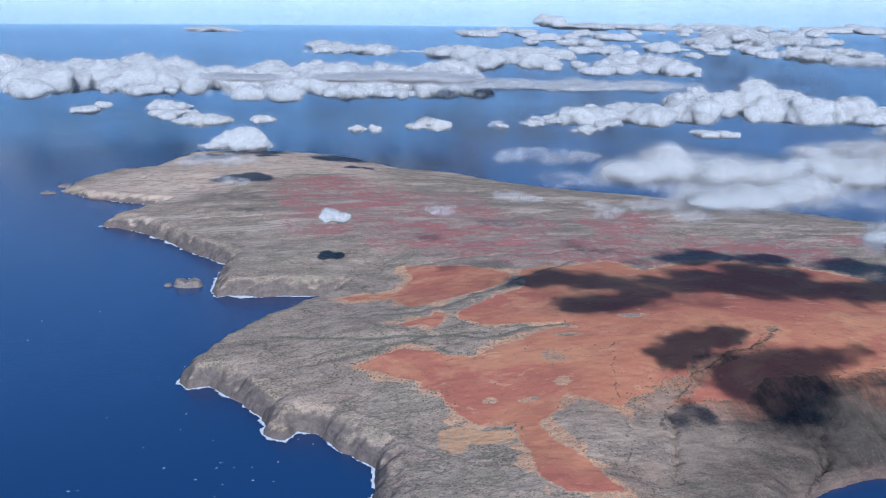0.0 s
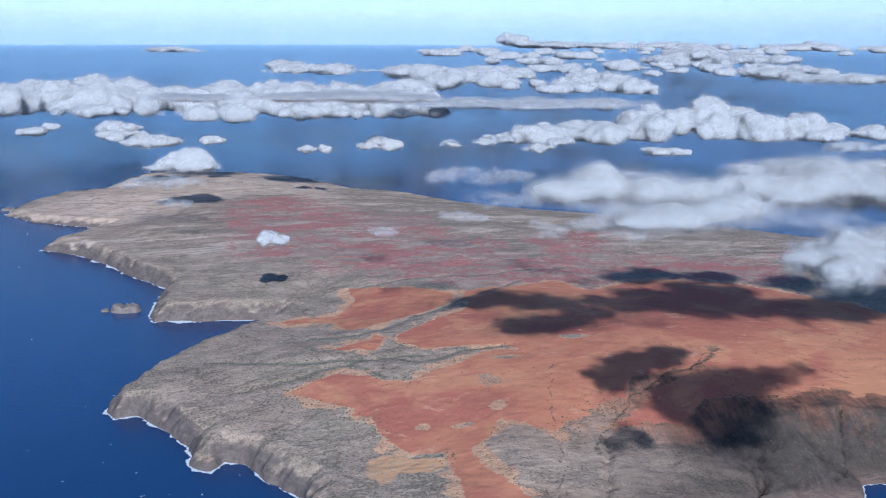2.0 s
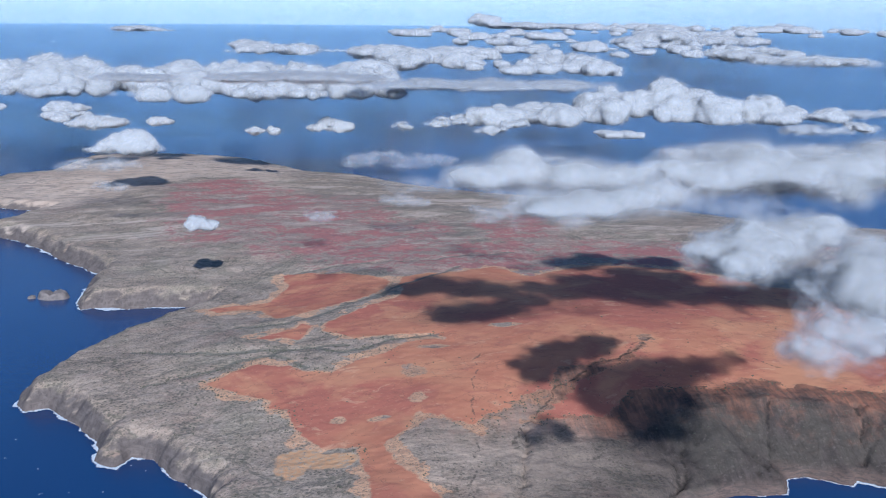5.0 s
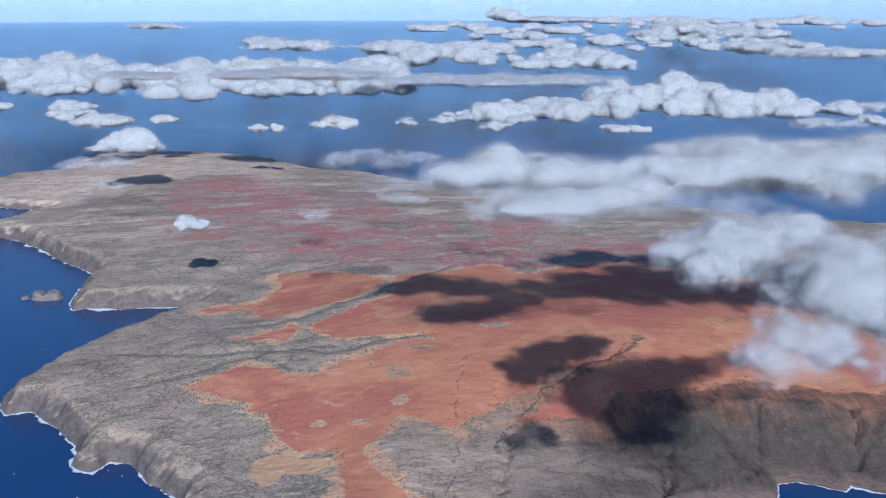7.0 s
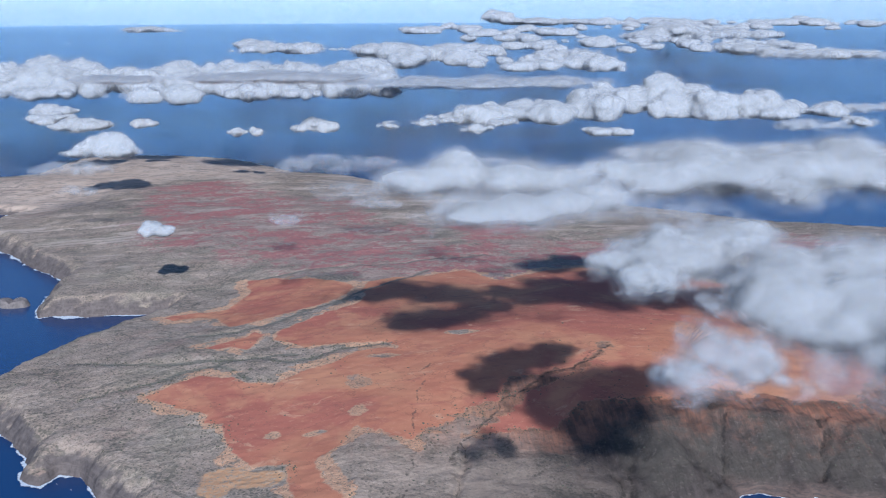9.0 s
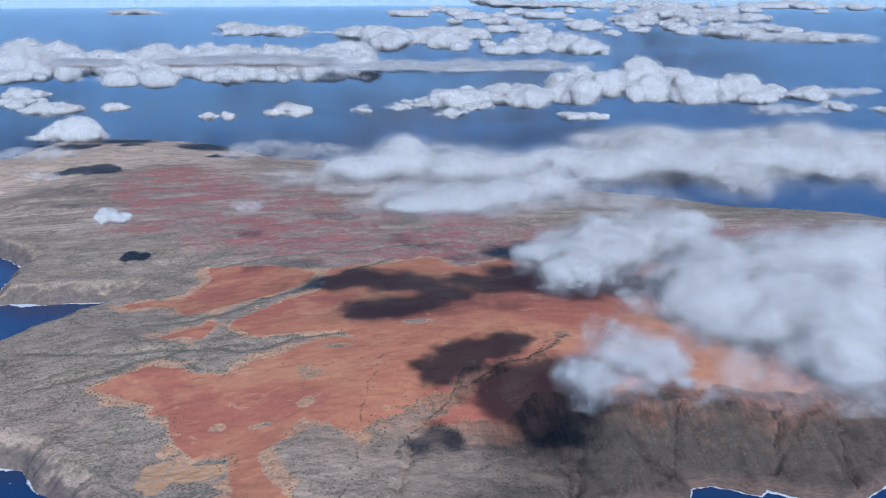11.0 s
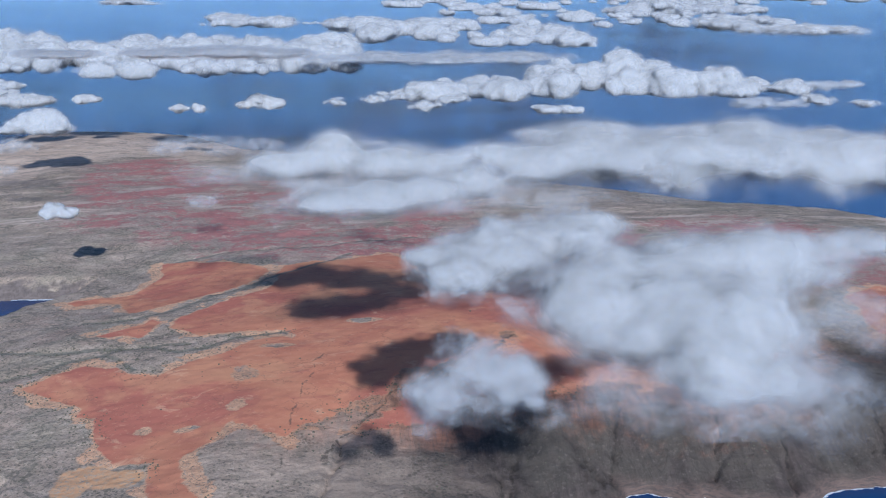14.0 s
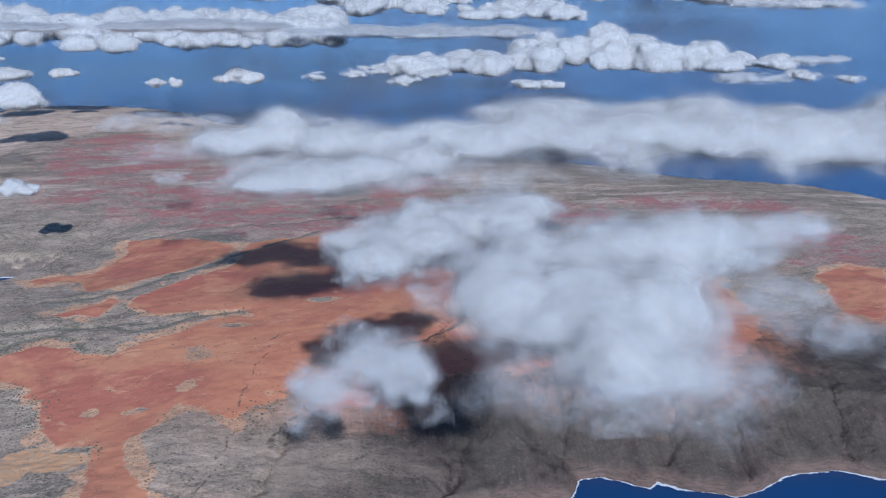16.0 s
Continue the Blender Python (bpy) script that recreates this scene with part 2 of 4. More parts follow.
def sea_material():
    n = Nodes("sea_water")
    patch = n.noise(0.006, 4, 0.55, (1.0, 0.5, 1.0))
    colour = n.mix(n.step(patch, 0.35, 0.65), (0.007, 0.042, 0.14), (0.01, 0.056, 0.17))
    swell = n.math("ADD", n.noise(0.3, 5, 0.6, (1.0, 1.6, 1.0)), n.math("MULTIPLY", n.noise(1.6, 3, 0.6), 0.5))
    return n.surface(colour, n.math("MULTIPLY_ADD", patch, 0.1, 0.2), n.bump(swell, 0.16, 0.3), 0.5)


def foam_material():
    n = Nodes("surf_foam")
    return n.surface(n.mix(n.step(n.noise(2.5, 4), 0.4, 0.65), (0.7, 0.75, 0.78), (0.95, 0.95, 0.95)), 0.8)


def cloud_material():
    n = Nodes("cloud_droplets")
    tone = n.mix(n.noise(0.05, 3), (0.75, 0.75, 0.75), (0.81, 0.805, 0.8))
    a, b, c, m, k = (n.t.nodes.new("ShaderNode" + w) for w in ("BsdfDiffuse", "BsdfTranslucent", "BsdfTransparent", "MixShader", "MixShader"))
    n.put(tone, a.inputs[0])
    n.put(tone, b.inputs[0])
    m.inputs[0].default_value = 0.42
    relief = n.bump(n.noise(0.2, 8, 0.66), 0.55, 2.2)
    # normals bent towards the sun give the veils an even sunlit brightness
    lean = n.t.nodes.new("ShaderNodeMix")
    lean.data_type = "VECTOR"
    n.put(n.attr("sun_lean"), lean.inputs[0])
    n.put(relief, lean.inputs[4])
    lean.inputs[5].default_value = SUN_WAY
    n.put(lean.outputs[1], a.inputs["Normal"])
    n.t.links.new(a.outputs[0], m.inputs[1])
    n.t.links.new(b.outputs[0], m.inputs[2])
    torn = n.math("MULTIPLY_ADD", n.step(n.noise(0.2, 9, 0.66, None, 0.6), 0.34, 0.66), 1.8, 0.06)
    even = n.step(n.math("DIVIDE", n.attr("thick"), n.attr("even_at")), 0.1, 1.0)
    torn = n.math("ADD", n.math("MULTIPLY", torn, n.math("SUBTRACT", 1.0, even)), even)
    n.put(n.math("MINIMUM", n.math("MULTIPLY", n.attr("thick"), torn), 1.0), k.inputs[0])
    n.t.links.new(c.outputs[0], k.inputs[1])
    n.t.links.new(m.outputs[0], k.inputs[2])
    n.t.links.new(k.outputs[0], n.out.inputs[0])
    return n.m


LAND, SEA, FOAM, CLOUD = land_material(), sea_material(), foam_material(), cloud_material()

# ---- plan of the island: its shores ----
SOUTH = [(-54, 306), (-51, 300), (-44, 302), (-38, 294), (-30, 284), (-25, 276), (-24, 264), (-18, 261), (-16, 266), (-10, 265),
         (-4, 258), (-2, 254), (7, 244), (7, 229), (6, 205), (28, 172), (60, 165), (85, 190), (105, 221), (118, 232), (130, 236), (143, 237),
         (146, 244), (152, 245), (157, 242), (161, 239), (163, 241), (167, 238), (177, 234), (184, 236), (194, 241), (204, 244),
         (215, 240), (240, 234), (275, 244), (312, 275)]
NORTH = [(345, 330), (356, 400), (340, 460), (318, 488), (307, 506), (257, 538), (208, 580), (160, 622), (117, 642), (83, 656),
         (49, 696), (15, 712), (-14, 754), (-36, 776), (-75, 793), (-118, 795), (-145, 785), (-155, 717), (-178, 704), (-191, 663)]
WEST = [(-188, 626), (-180, 621), (-164, 606), (-151, 600), (-133, 591), (-121, 586), (-129, 556), (-139, 533), (-128, 526),
        (-118, 517), (-101, 501), (-92, 486), (-85, 477), (-77, 466), (-63, 451), (-62, 415), (-62, 409), (-59, 399), (-55, 402),
        (-40, 400), (-31, 401), (-13, 402), (-14, 390), (-25, 378), (-36, 362), (-46, 340), (-50, 330), (-54, 317)]
SHORE = SOUTH + NORTH + WEST
# bare red earth, in four grounds
RED = [(-1, 297), (3, 299), (7, 304), (14, 308), (19, 304), (23, 304), (27, 299), (35, 297), (38, 300), (43, 305), (50, 308), (58, 315), (65, 318), (69, 316), (86, 315), (103, 293), (97, 284), (93, 277), (89, 276), (82, 269), (78, 264), (74, 261), (70, 255), (68, 257), (63, 261), (60, 263), (58, 266), (56, 261), (55, 255), (51, 252), (46, 248), (40, 251), (33, 252), (29, 258), (26, 268), (24, 276), (19, 278), (19, 282), (15, 285), (7, 291)]
RED_TAIL = [(48, 253), (50, 239), (54, 232), (60, 222), (63, 213), (50, 212), (46, 221), (43, 238), (41, 255)]
RED_EAST = [(69, 316), (65, 323), (58, 324), (51, 323), (43, 324), (37, 329), (32, 332), (33, 340), (38, 347), (44, 353), (52, 361), (59, 373), (59, 388), (61, 400), (70, 405), (84, 407), (98, 415), (108, 396), (124, 408), (140, 414), (156, 412), (170, 405), (183, 391), (202, 372), (210, 354), (210, 327), (208, 297), (194, 278), (182, 267), (172, 268), (164, 274), (157, 272), (156, 278), (147, 278), (139, 272), (126, 273), (114, 271), (105, 264), (99, 264), (87, 261), (92, 269), (99, 276), (103, 280), (111, 285), (99, 288), (82, 290)]
SPOTS = [(58, 293, 3.6, 4.6), (58, 274, 2.2, 3.6), (48, 264, 3.5, 1.3), (37, 266, 1.6, 1.8), (89, 326, 6, 2), (64, 311, 5, 2)]
RED_UP = [(16, 415), (26, 414), (39, 409), (54, 400), (56, 392), (53, 382), (45, 369), (35, 360), (27, 355), (20, 352), (17, 351), (11, 367), (4, 371), (-5, 370), (-8, 374), (0, 378), (11, 378), (15, 384), (18, 399)]
RED_MORE = [
    [(12, 328), (17, 332), (22, 336), (25, 341), (28, 338), (26, 330), (24, 326), (20, 328), (16, 326)],
    [(244, 348), (260, 359), (271, 355), (247, 306), (238, 312)]]
DULL = [(-56, 619), (-24, 641), (11, 574), (51, 565), (56, 512), (82, 492), (87, 456), (74, 429), (48, 445), (26, 456), (9, 467), (-25, 473), (-43, 518)]
DULL_MORE = [
    [(-9, 491), (14, 503), (36, 504), (59, 488), (76, 475), (102, 453), (127, 439), (126, 414), (98, 412), (71, 411), (49, 422), (26, 434), (4, 458)],
    [(107, 491), (119, 503), (129, 500), (133, 475), (124, 450), (111, 457)],
    [(136, 452), (166, 459), (195, 436), (194, 408), (169, 402), (141, 419)],
    [(104, 495), (128, 502), (136, 447), (118, 436), (104, 464)],
    [(213, 458), (247, 464), (249, 442), (222, 439)],
    [(111, 507), (132, 511), (134, 477), (115, 468)],
    [(252, 450), (280, 443), (268, 425), (248, 427)],
    [(257, 397), (282, 388), (278, 367), (248, 363)],
    [(40, 436), (76, 447), (121, 407), (105, 389), (68, 402)]]
TAN = [(-180, 612), (-146, 788), (-36, 781), (11, 708), (-3, 623), (-40, 665), (-68, 633), (-84, 582), (-115, 565)]
SAND = [(22, 250), (25, 253), (29, 253), (34, 250), (40, 247), (41, 244), (39, 240), (34, 240), (31, 241), (29, 237), (26, 237), (23, 243)]
BEDS = [
    [(-17, 299), (-6, 305), (2, 307), (8, 312), (17, 314), (24, 308), (28, 302)],
    [(18, 315), (27, 319), (38, 312), (52, 318), (66, 322)],
    [(4, 346), (12, 344), (20, 344), (30, 350), (40, 360), (50, 372), (57, 384), (70, 400), (83, 415)],
    [(-26, 330), (-10, 322), (4, 318), (14, 317), (24, 318), (40, 319)],
    [(21, 416), (47, 425), (78, 430), (110, 440)]]
CREEK = [(79, 246), (83, 256), (90, 270), (95, 277), (100, 281), (109, 288), (118, 291), (125, 299), (129, 308)]
CREEKS = [CREEK, [(69, 246), (70, 262), (72, 270), (73, 279), (77, 291), (77, 297), (79, 301)], [(145, 335), (156, 329), (163, 321)], [(150, 300), (158, 292), (164, 283)], [(119, 292), (122, 300), (129, 306)], [(70, 253), (67, 242), (67, 229), (71, 214)]]
RAVINES = [
    [(84, 255), (81, 242), (78, 220)],
    [(124, 252), (117, 239), (109, 225)],
    [(151, 265), (146, 254), (142, 245)],
    [(172, 260), (166, 244)],
    [(118, 246), (114, 230)],
    [(188, 261), (181, 237)],
    [(212, 272), (208, 245)]]


def warped(x, y):
    wx = (fractal(x, y, None, 14, 4, 3) - 0.5) * 9 + (fractal(x, y, None, 2.6, 2, 4) - 0.5) * 1.6
    wy = (fractal(x, y, None, 14, 4, 5) - 0.5) * 9 + (fractal(x, y, None, 2.6, 2, 6) - 0.5) * 1.6
    return wx, wy


def shore_by(x, y):
    wx, wy = warped(x, y)
    return inside_by(x + 0.55 * wx, y + 0.55 * wy, SHORE)


def land_height(x, y, by):
    far = smooth(545, 640, y)
    east = smooth(95, 135, x) * smooth(340, 290, y)
    foot = 6.4 - 3.4 * far - 4.6 * east - 3.5 * smooth(480, 540, y) * smooth(60, 160, x)
    top = 10.8 + 5.2 * np.exp(-((x - 120) / 75) ** 2 - ((y - 322) / 62) ** 2) - 3.5 * smooth(480, 720, y) + 2.0 * (fractal(x, y, None, 60, 4, 11) - 0.5)
    d = np.maximum(by, 0)
    reach = 70 - 50 * east
    face = smooth(-3.2, 7.4 - 4.2 * east, d + (fractal(x, y, None, 5, 4, 12) - 0.5) * 4.2 * smooth(0, 2.5, d)) * smooth(0, 0.7, d)
    climb = smooth(0, 1, d / reach) * (1 - east) + east * np.clip(d / reach, 0, 1)
    h = foot * face + (top - foot) * climb
    # ribs and clefts down the seaward slopes
    wx, wy = warped(x, y)
    rib = 1 - np.abs(2 * fractal(x + 0.3 * wx, y * 0.2, None, 9, 4, 13) - 1)
    notch = np.clip(1 - np.abs(fractal(x + 0.3 * wx + 0.12 * (y - 250), y * 0.1, None, 7, 2, 16) - 0.5) / 0.09, 0, 1)
    slope = np.clip(climb * (1 - climb) * 4, 0, 1)
    h = h - (1 - rib) * (2.0 * east * slope + 0.25 * (1 - east) * face)
    h = h - notch ** 1.5 * 1.1 * east * smooth(1.5, 5, d) * smooth(26, 14, d)
    for line in RAVINES:
        o = off_line(x + 0.8 * wx, y + 0.8 * wy, line)
        h = h - 1.1 * np.exp(-(o / 0.9) ** 2) * smooth(1.0, 5.0, d)
    for line in BEDS:
        o = off_line(x + 0.5 * wx, y + 0.5 * wy, line)
        h = h - 0.35 * np.exp(-(o / 2.0) ** 2) * smooth(2, 12, d)
    calm = 1 - 0.75 * smooth(-2, 5, np.maximum(inside_by(x, y, RED), inside_by(x, y, RED_EAST)))
    h = h + face * ((fractal(x, y, None, 12, 5, 14, 0.55) - 0.5) * 1.5 * calm * smooth(0, 12, d) + (fractal(x, y, None, 1.8, 3, 15) - 0.5) * 0.35)
    return np.where(by > 0, np.maximum(h, 0.05), np.maximum(by * 1.5, -3.0))


def build_island():
    ys = [196.0]
    while ys[-1] < 806:
        ys.append(ys[-1] + 0.5 + max(0, ys[-1] - 230) * 0.0028)
    xs = np.arange(-202, 364, 0.9)
    x, y = (g.ravel() for g in np.meshgrid(xs, np.array(ys)))
    rng = np.random.default_rng(5)
    x, y = x + rng.uniform(-0.2, 0.2, x.size), y + rng.uniform(-0.12, 0.12, x.size)
    by = shore_by(x, y)
    z = land_height(x, y, by)
    w, rows = len(xs), len(ys)
    a = (np.arange(rows - 1)[:, None] * w + np.arange(w - 1)[None]).ravel()
    quads = np.stack([a, a + 1, a + w + 1, a + w], 1)
    quads = quads[(by[quads] > -2.0).any(1)]
    used = np.zeros(x.size, bool)
    used[quads.ravel()] = True
    index = np.cumsum(used) - 1
    ob = mesh_of("ground", np.stack([x, y, z], 1)[used], index[quads], LAND)
    x, y, z, by = x[used], y[used], z[used], by[used]
    wx, wy = warped(x, y)
    p, q = x + 0.35 * wx, y + 0.35 * wy
    red = inside_by(p, q, RED)
    for ring in [RED_TAIL, RED_EAST, RED_UP, *RED_MORE]:
        red = np.maximum(red, inside_by(p, q, ring))
    red = np.minimum(red, off_line(p, q, CREEK) - 1.3)
    for cx, cy, rx, ry in SPOTS:
        red = np.minimum(red, (np.hypot((p - cx) / rx, (q - cy) / ry) - 1) * rx)
    dull = inside_by(p, q, DULL)
    for ring in DULL_MORE:
        dull = np.maximum(dull, inside_by(p, q, ring))
    bed = np.full(x.shape, 1e9)
    for line in BEDS:
        bed = np.minimum(bed, off_line(x + 0.5 * wx, y + 0.5 * wy, line))
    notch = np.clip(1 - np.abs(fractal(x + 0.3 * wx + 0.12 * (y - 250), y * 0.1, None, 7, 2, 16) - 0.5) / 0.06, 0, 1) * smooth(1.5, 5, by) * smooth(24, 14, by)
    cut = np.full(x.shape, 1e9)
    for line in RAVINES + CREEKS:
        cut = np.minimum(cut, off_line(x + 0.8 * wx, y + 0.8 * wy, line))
    flat = np.empty(len(x) * 3, np.float32)
    ob.data.vertices.foreach_get("normal", flat)
    steep = 1 - np.clip(flat.reshape(-1, 3)[:, 2], 0, 1)
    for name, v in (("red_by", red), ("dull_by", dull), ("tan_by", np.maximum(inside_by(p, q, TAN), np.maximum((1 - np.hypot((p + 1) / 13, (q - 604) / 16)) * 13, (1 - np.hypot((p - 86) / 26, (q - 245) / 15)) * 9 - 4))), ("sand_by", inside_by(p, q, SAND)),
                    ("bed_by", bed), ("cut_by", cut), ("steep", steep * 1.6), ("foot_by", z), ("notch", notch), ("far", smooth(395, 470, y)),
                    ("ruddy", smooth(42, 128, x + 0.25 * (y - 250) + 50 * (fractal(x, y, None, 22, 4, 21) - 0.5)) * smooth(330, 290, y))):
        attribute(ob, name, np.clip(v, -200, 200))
    return tagged(ob, "dry volcanic island, red bare earth, grey scrub and sea cliffs", "island", kind="structure")


ground = build_island()


def build_sea():
    rings, spokes = [0.0], 160
    while rings[-1] < 4900:
        rings.append(min(4900, max(rings[-1] * 1.16, rings[-1] + 40)))
    ang = np.arange(spokes) / spokes * 2 * np.pi
    verts = [(45 + r * math.cos(a), 20 + r * math.sin(a), 0.0) for r in rings[1:] for a in ang]
    faces = []
    for i in range(len(rings) - 2):
        for j in range(spokes):
            k = (j + 1) % spokes
            faces.append((i * spokes + j, (i + 1) * spokes + j, (i + 1) * spokes + k, i * spokes + k))
    c = len(verts)
    verts.append((45, 20, 0.0))
    faces += [(c, j, (j + 1) % spokes, (j + 1) % spokes) for j in range(spokes)]
    tri = [f[:3] for f in faces if f[0] == c]
    me = bpy.data.meshes.new("water")
    me.from_pydata(verts, [], [f for f in faces if f[0] != c] + tri)
    me.materials.append(SEA)
    return tagged(new("water", me), "deep blue open ocean reaching the hazy horizon", "sea", kind="structure")


water = build_sea()


def build_surf():
    cell = 0.3
    boxes = ((-70, 20, 200, 320), (-82, -5, 385, 480), (136, 232, 225, 252), (-200, -80, 480, 680))
    verts, faces, count = [], [], 0
    for n, (x0, x1, y0, y1) in enumerate(boxes):
        c = cell if n < 3 else 0.9
        xs, ys = np.arange(x0, x1, c), np.arange(y0, y1, c)
        x, y = (g.ravel() for g in np.meshgrid(xs, ys))
        by = shore_by(x, y)
        wide = -0.1 + 0.85 * smooth(0.36, 0.6, fractal(x, y, None, 5, 3, 34)) + 9.0 * np.clip(fractal(x, y, None, 12, 3, 31) - 0.56, 0, 1) + 2.0 * (fractal(x, y, None, 1.8, 3, 32) - 0.44)
        wide = wide * (0.5 if n == 2 else 1.0)
        w = len(xs)
        a = (np.arange(len(ys) - 1)[:, None] * w + np.arange(w - 1)[None]).ravel()
        quads = np.stack([a, a + 1, a + w + 1, a + w], 1)
        white = (by < 0.4) & (-by < wide)
        quads = quads[white[quads].sum(1) >= 3]
        used = np.zeros(x.size, bool)
        used[quads.ravel()] = True
        index = np.cumsum(used) - 1
        verts.append(np.stack([x, y, np.full(x.size, 0.06) + 0.12 * grain(x, y, None, 0.8, 33)], 1)[used])
        faces.append(index[quads] + count)
        count += used.sum()
    ob = mesh_of("surf", np.concatenate(verts), np.concatenate(faces), FOAM)
    return tagged(ob, "white surf breaking along the foot of the cliffs", "surf", kind="stuff")


surf = build_surf()


# ---- clouds: nested veils, sheer at the rim and dense within ----
def veil(field, level, origin, cell):
    """The surface where the field crosses the level, as points and quads."""
    f = field - level
    up = f > 0
    n = np.array(f.shape)
    total = np.zeros((*(n - 1), 3), np.float32)
    count = np.zeros(tuple(n - 1), np.float32)
    corners = [(a, b, c) for a in (0, 1) for b in (0, 1) for c in (0, 1)]

    def part(v, o):
        return v[o[0]:n[0] - 1 + o[0], o[1]:n[1] - 1 + o[1], o[2]:n[2] - 1 + o[2]]

    for o in corners:
        for k in range(3):
            if o[k]:
                continue
            q = list(o)
            q[k] = 1
            va, vb, cross = part(f, o), part(f, q), part(up, o) != part(up, q)
            t = np.where(cross, va / np.where(cross, va - vb, 1), 0)
            for m in range(3):
                total[..., m] += cross * (o[m] + (t if m == k else 0))
            count += cross
    has = count > 0
    index = np.full(has.shape, -1, np.int64)
    index[has] = np.arange(has.sum())
    at = np.argwhere(has) + total[has] / count[has][:, None]
    quads = []
    for k in range(3):
        a, b = (k + 1) % 3, (k + 2) % 3
        lo = [slice(1, m - 1) for m in n]
        hi = list(lo)
        lo[k], hi[k] = slice(0, n[k] - 1), slice(1, n[k])
        va, vb = up[tuple(lo)], up[tuple(hi)]
        at_edge = np.argwhere(va != vb)
        if not len(at_edge):
            continue
        rising = vb[tuple(at_edge.T)]
        base = at_edge.copy()
        base[:, a] += 1
        base[:, b] += 1
        four = []
        for da, db in ((-1, -1), (0, -1), (0, 0), (-1, 0)):
            c = base.copy()
            c[:, a] += da
            c[:, b] += db
            four.append(index[tuple(c.T)])
        q = np.stack(four, 1)
        q[rising] = q[rising][:, ::-1]
        quads.append(q)
    return np.array(origin) + at * cell, np.concatenate(quads) if quads else np.zeros((0, 4), int)


FAINT = [(-0.1, 0.012), (0.0, 0.02), (0.1, 0.028), (0.21, 0.038), (0.33, 0.05), (0.46, 0.07)]
SHEER = [(-0.22, 0.012), (-0.14, 0.02), (-0.06, 0.03), (0.02, 0.042), (0.1, 0.06), (0.18, 0.085), (0.27, 0.12), (0.37, 0.17), (0.48, 0.25)]
SOFT = [(-0.32, 0.02), (-0.24, 0.03), (-0.16, 0.045), (-0.09, 0.065), (-0.02, 0.095), (0.05, 0.14), (0.12, 0.2), (0.19, 0.29), (0.27, 0.4), (0.36, 0.5), (0.46, 0.6)]
CRISP = [(-0.17, 0.05), (-0.1, 0.1), (-0.04, 0.18), (0.03, 0.32), (0.1, 0.55), (0.18, 0.85)]


def joined(count, pairs):
    """The lowest number that each of count points reaches by the pairs."""
    label = np.arange(count)
    while len(pairs):
        ends = label[pairs]
        pairs, ends = pairs[ends[:, 0] != ends[:, 1]], ends[ends[:, 0] != ends[:, 1]]
        if not len(pairs):
            break
        np.minimum.at(label, ends.max(1), ends.min(1))
        while True:
            deeper = label[label]
            if (deeper == label).all():
                break
            label = deeper
    return label


def pieces_of(inside):
    """A number for each of the separate bodies in a grid of yes and no."""
    n = inside.shape
    index = np.arange(inside.size).reshape(n)
    pairs = []
    for k in range(3):
        lo, hi = [slice(None)] * 3, [slice(None)] * 3
        lo[k], hi[k] = slice(0, n[k] - 1), slice(1, n[k])
        both = inside[tuple(lo)] & inside[tuple(hi)]
        pairs.append(np.stack([index[tuple(lo)][both], index[tuple(hi)][both]], 1))
    return np.where(inside, joined(inside.size, np.concatenate(pairs)).reshape(n), -1)


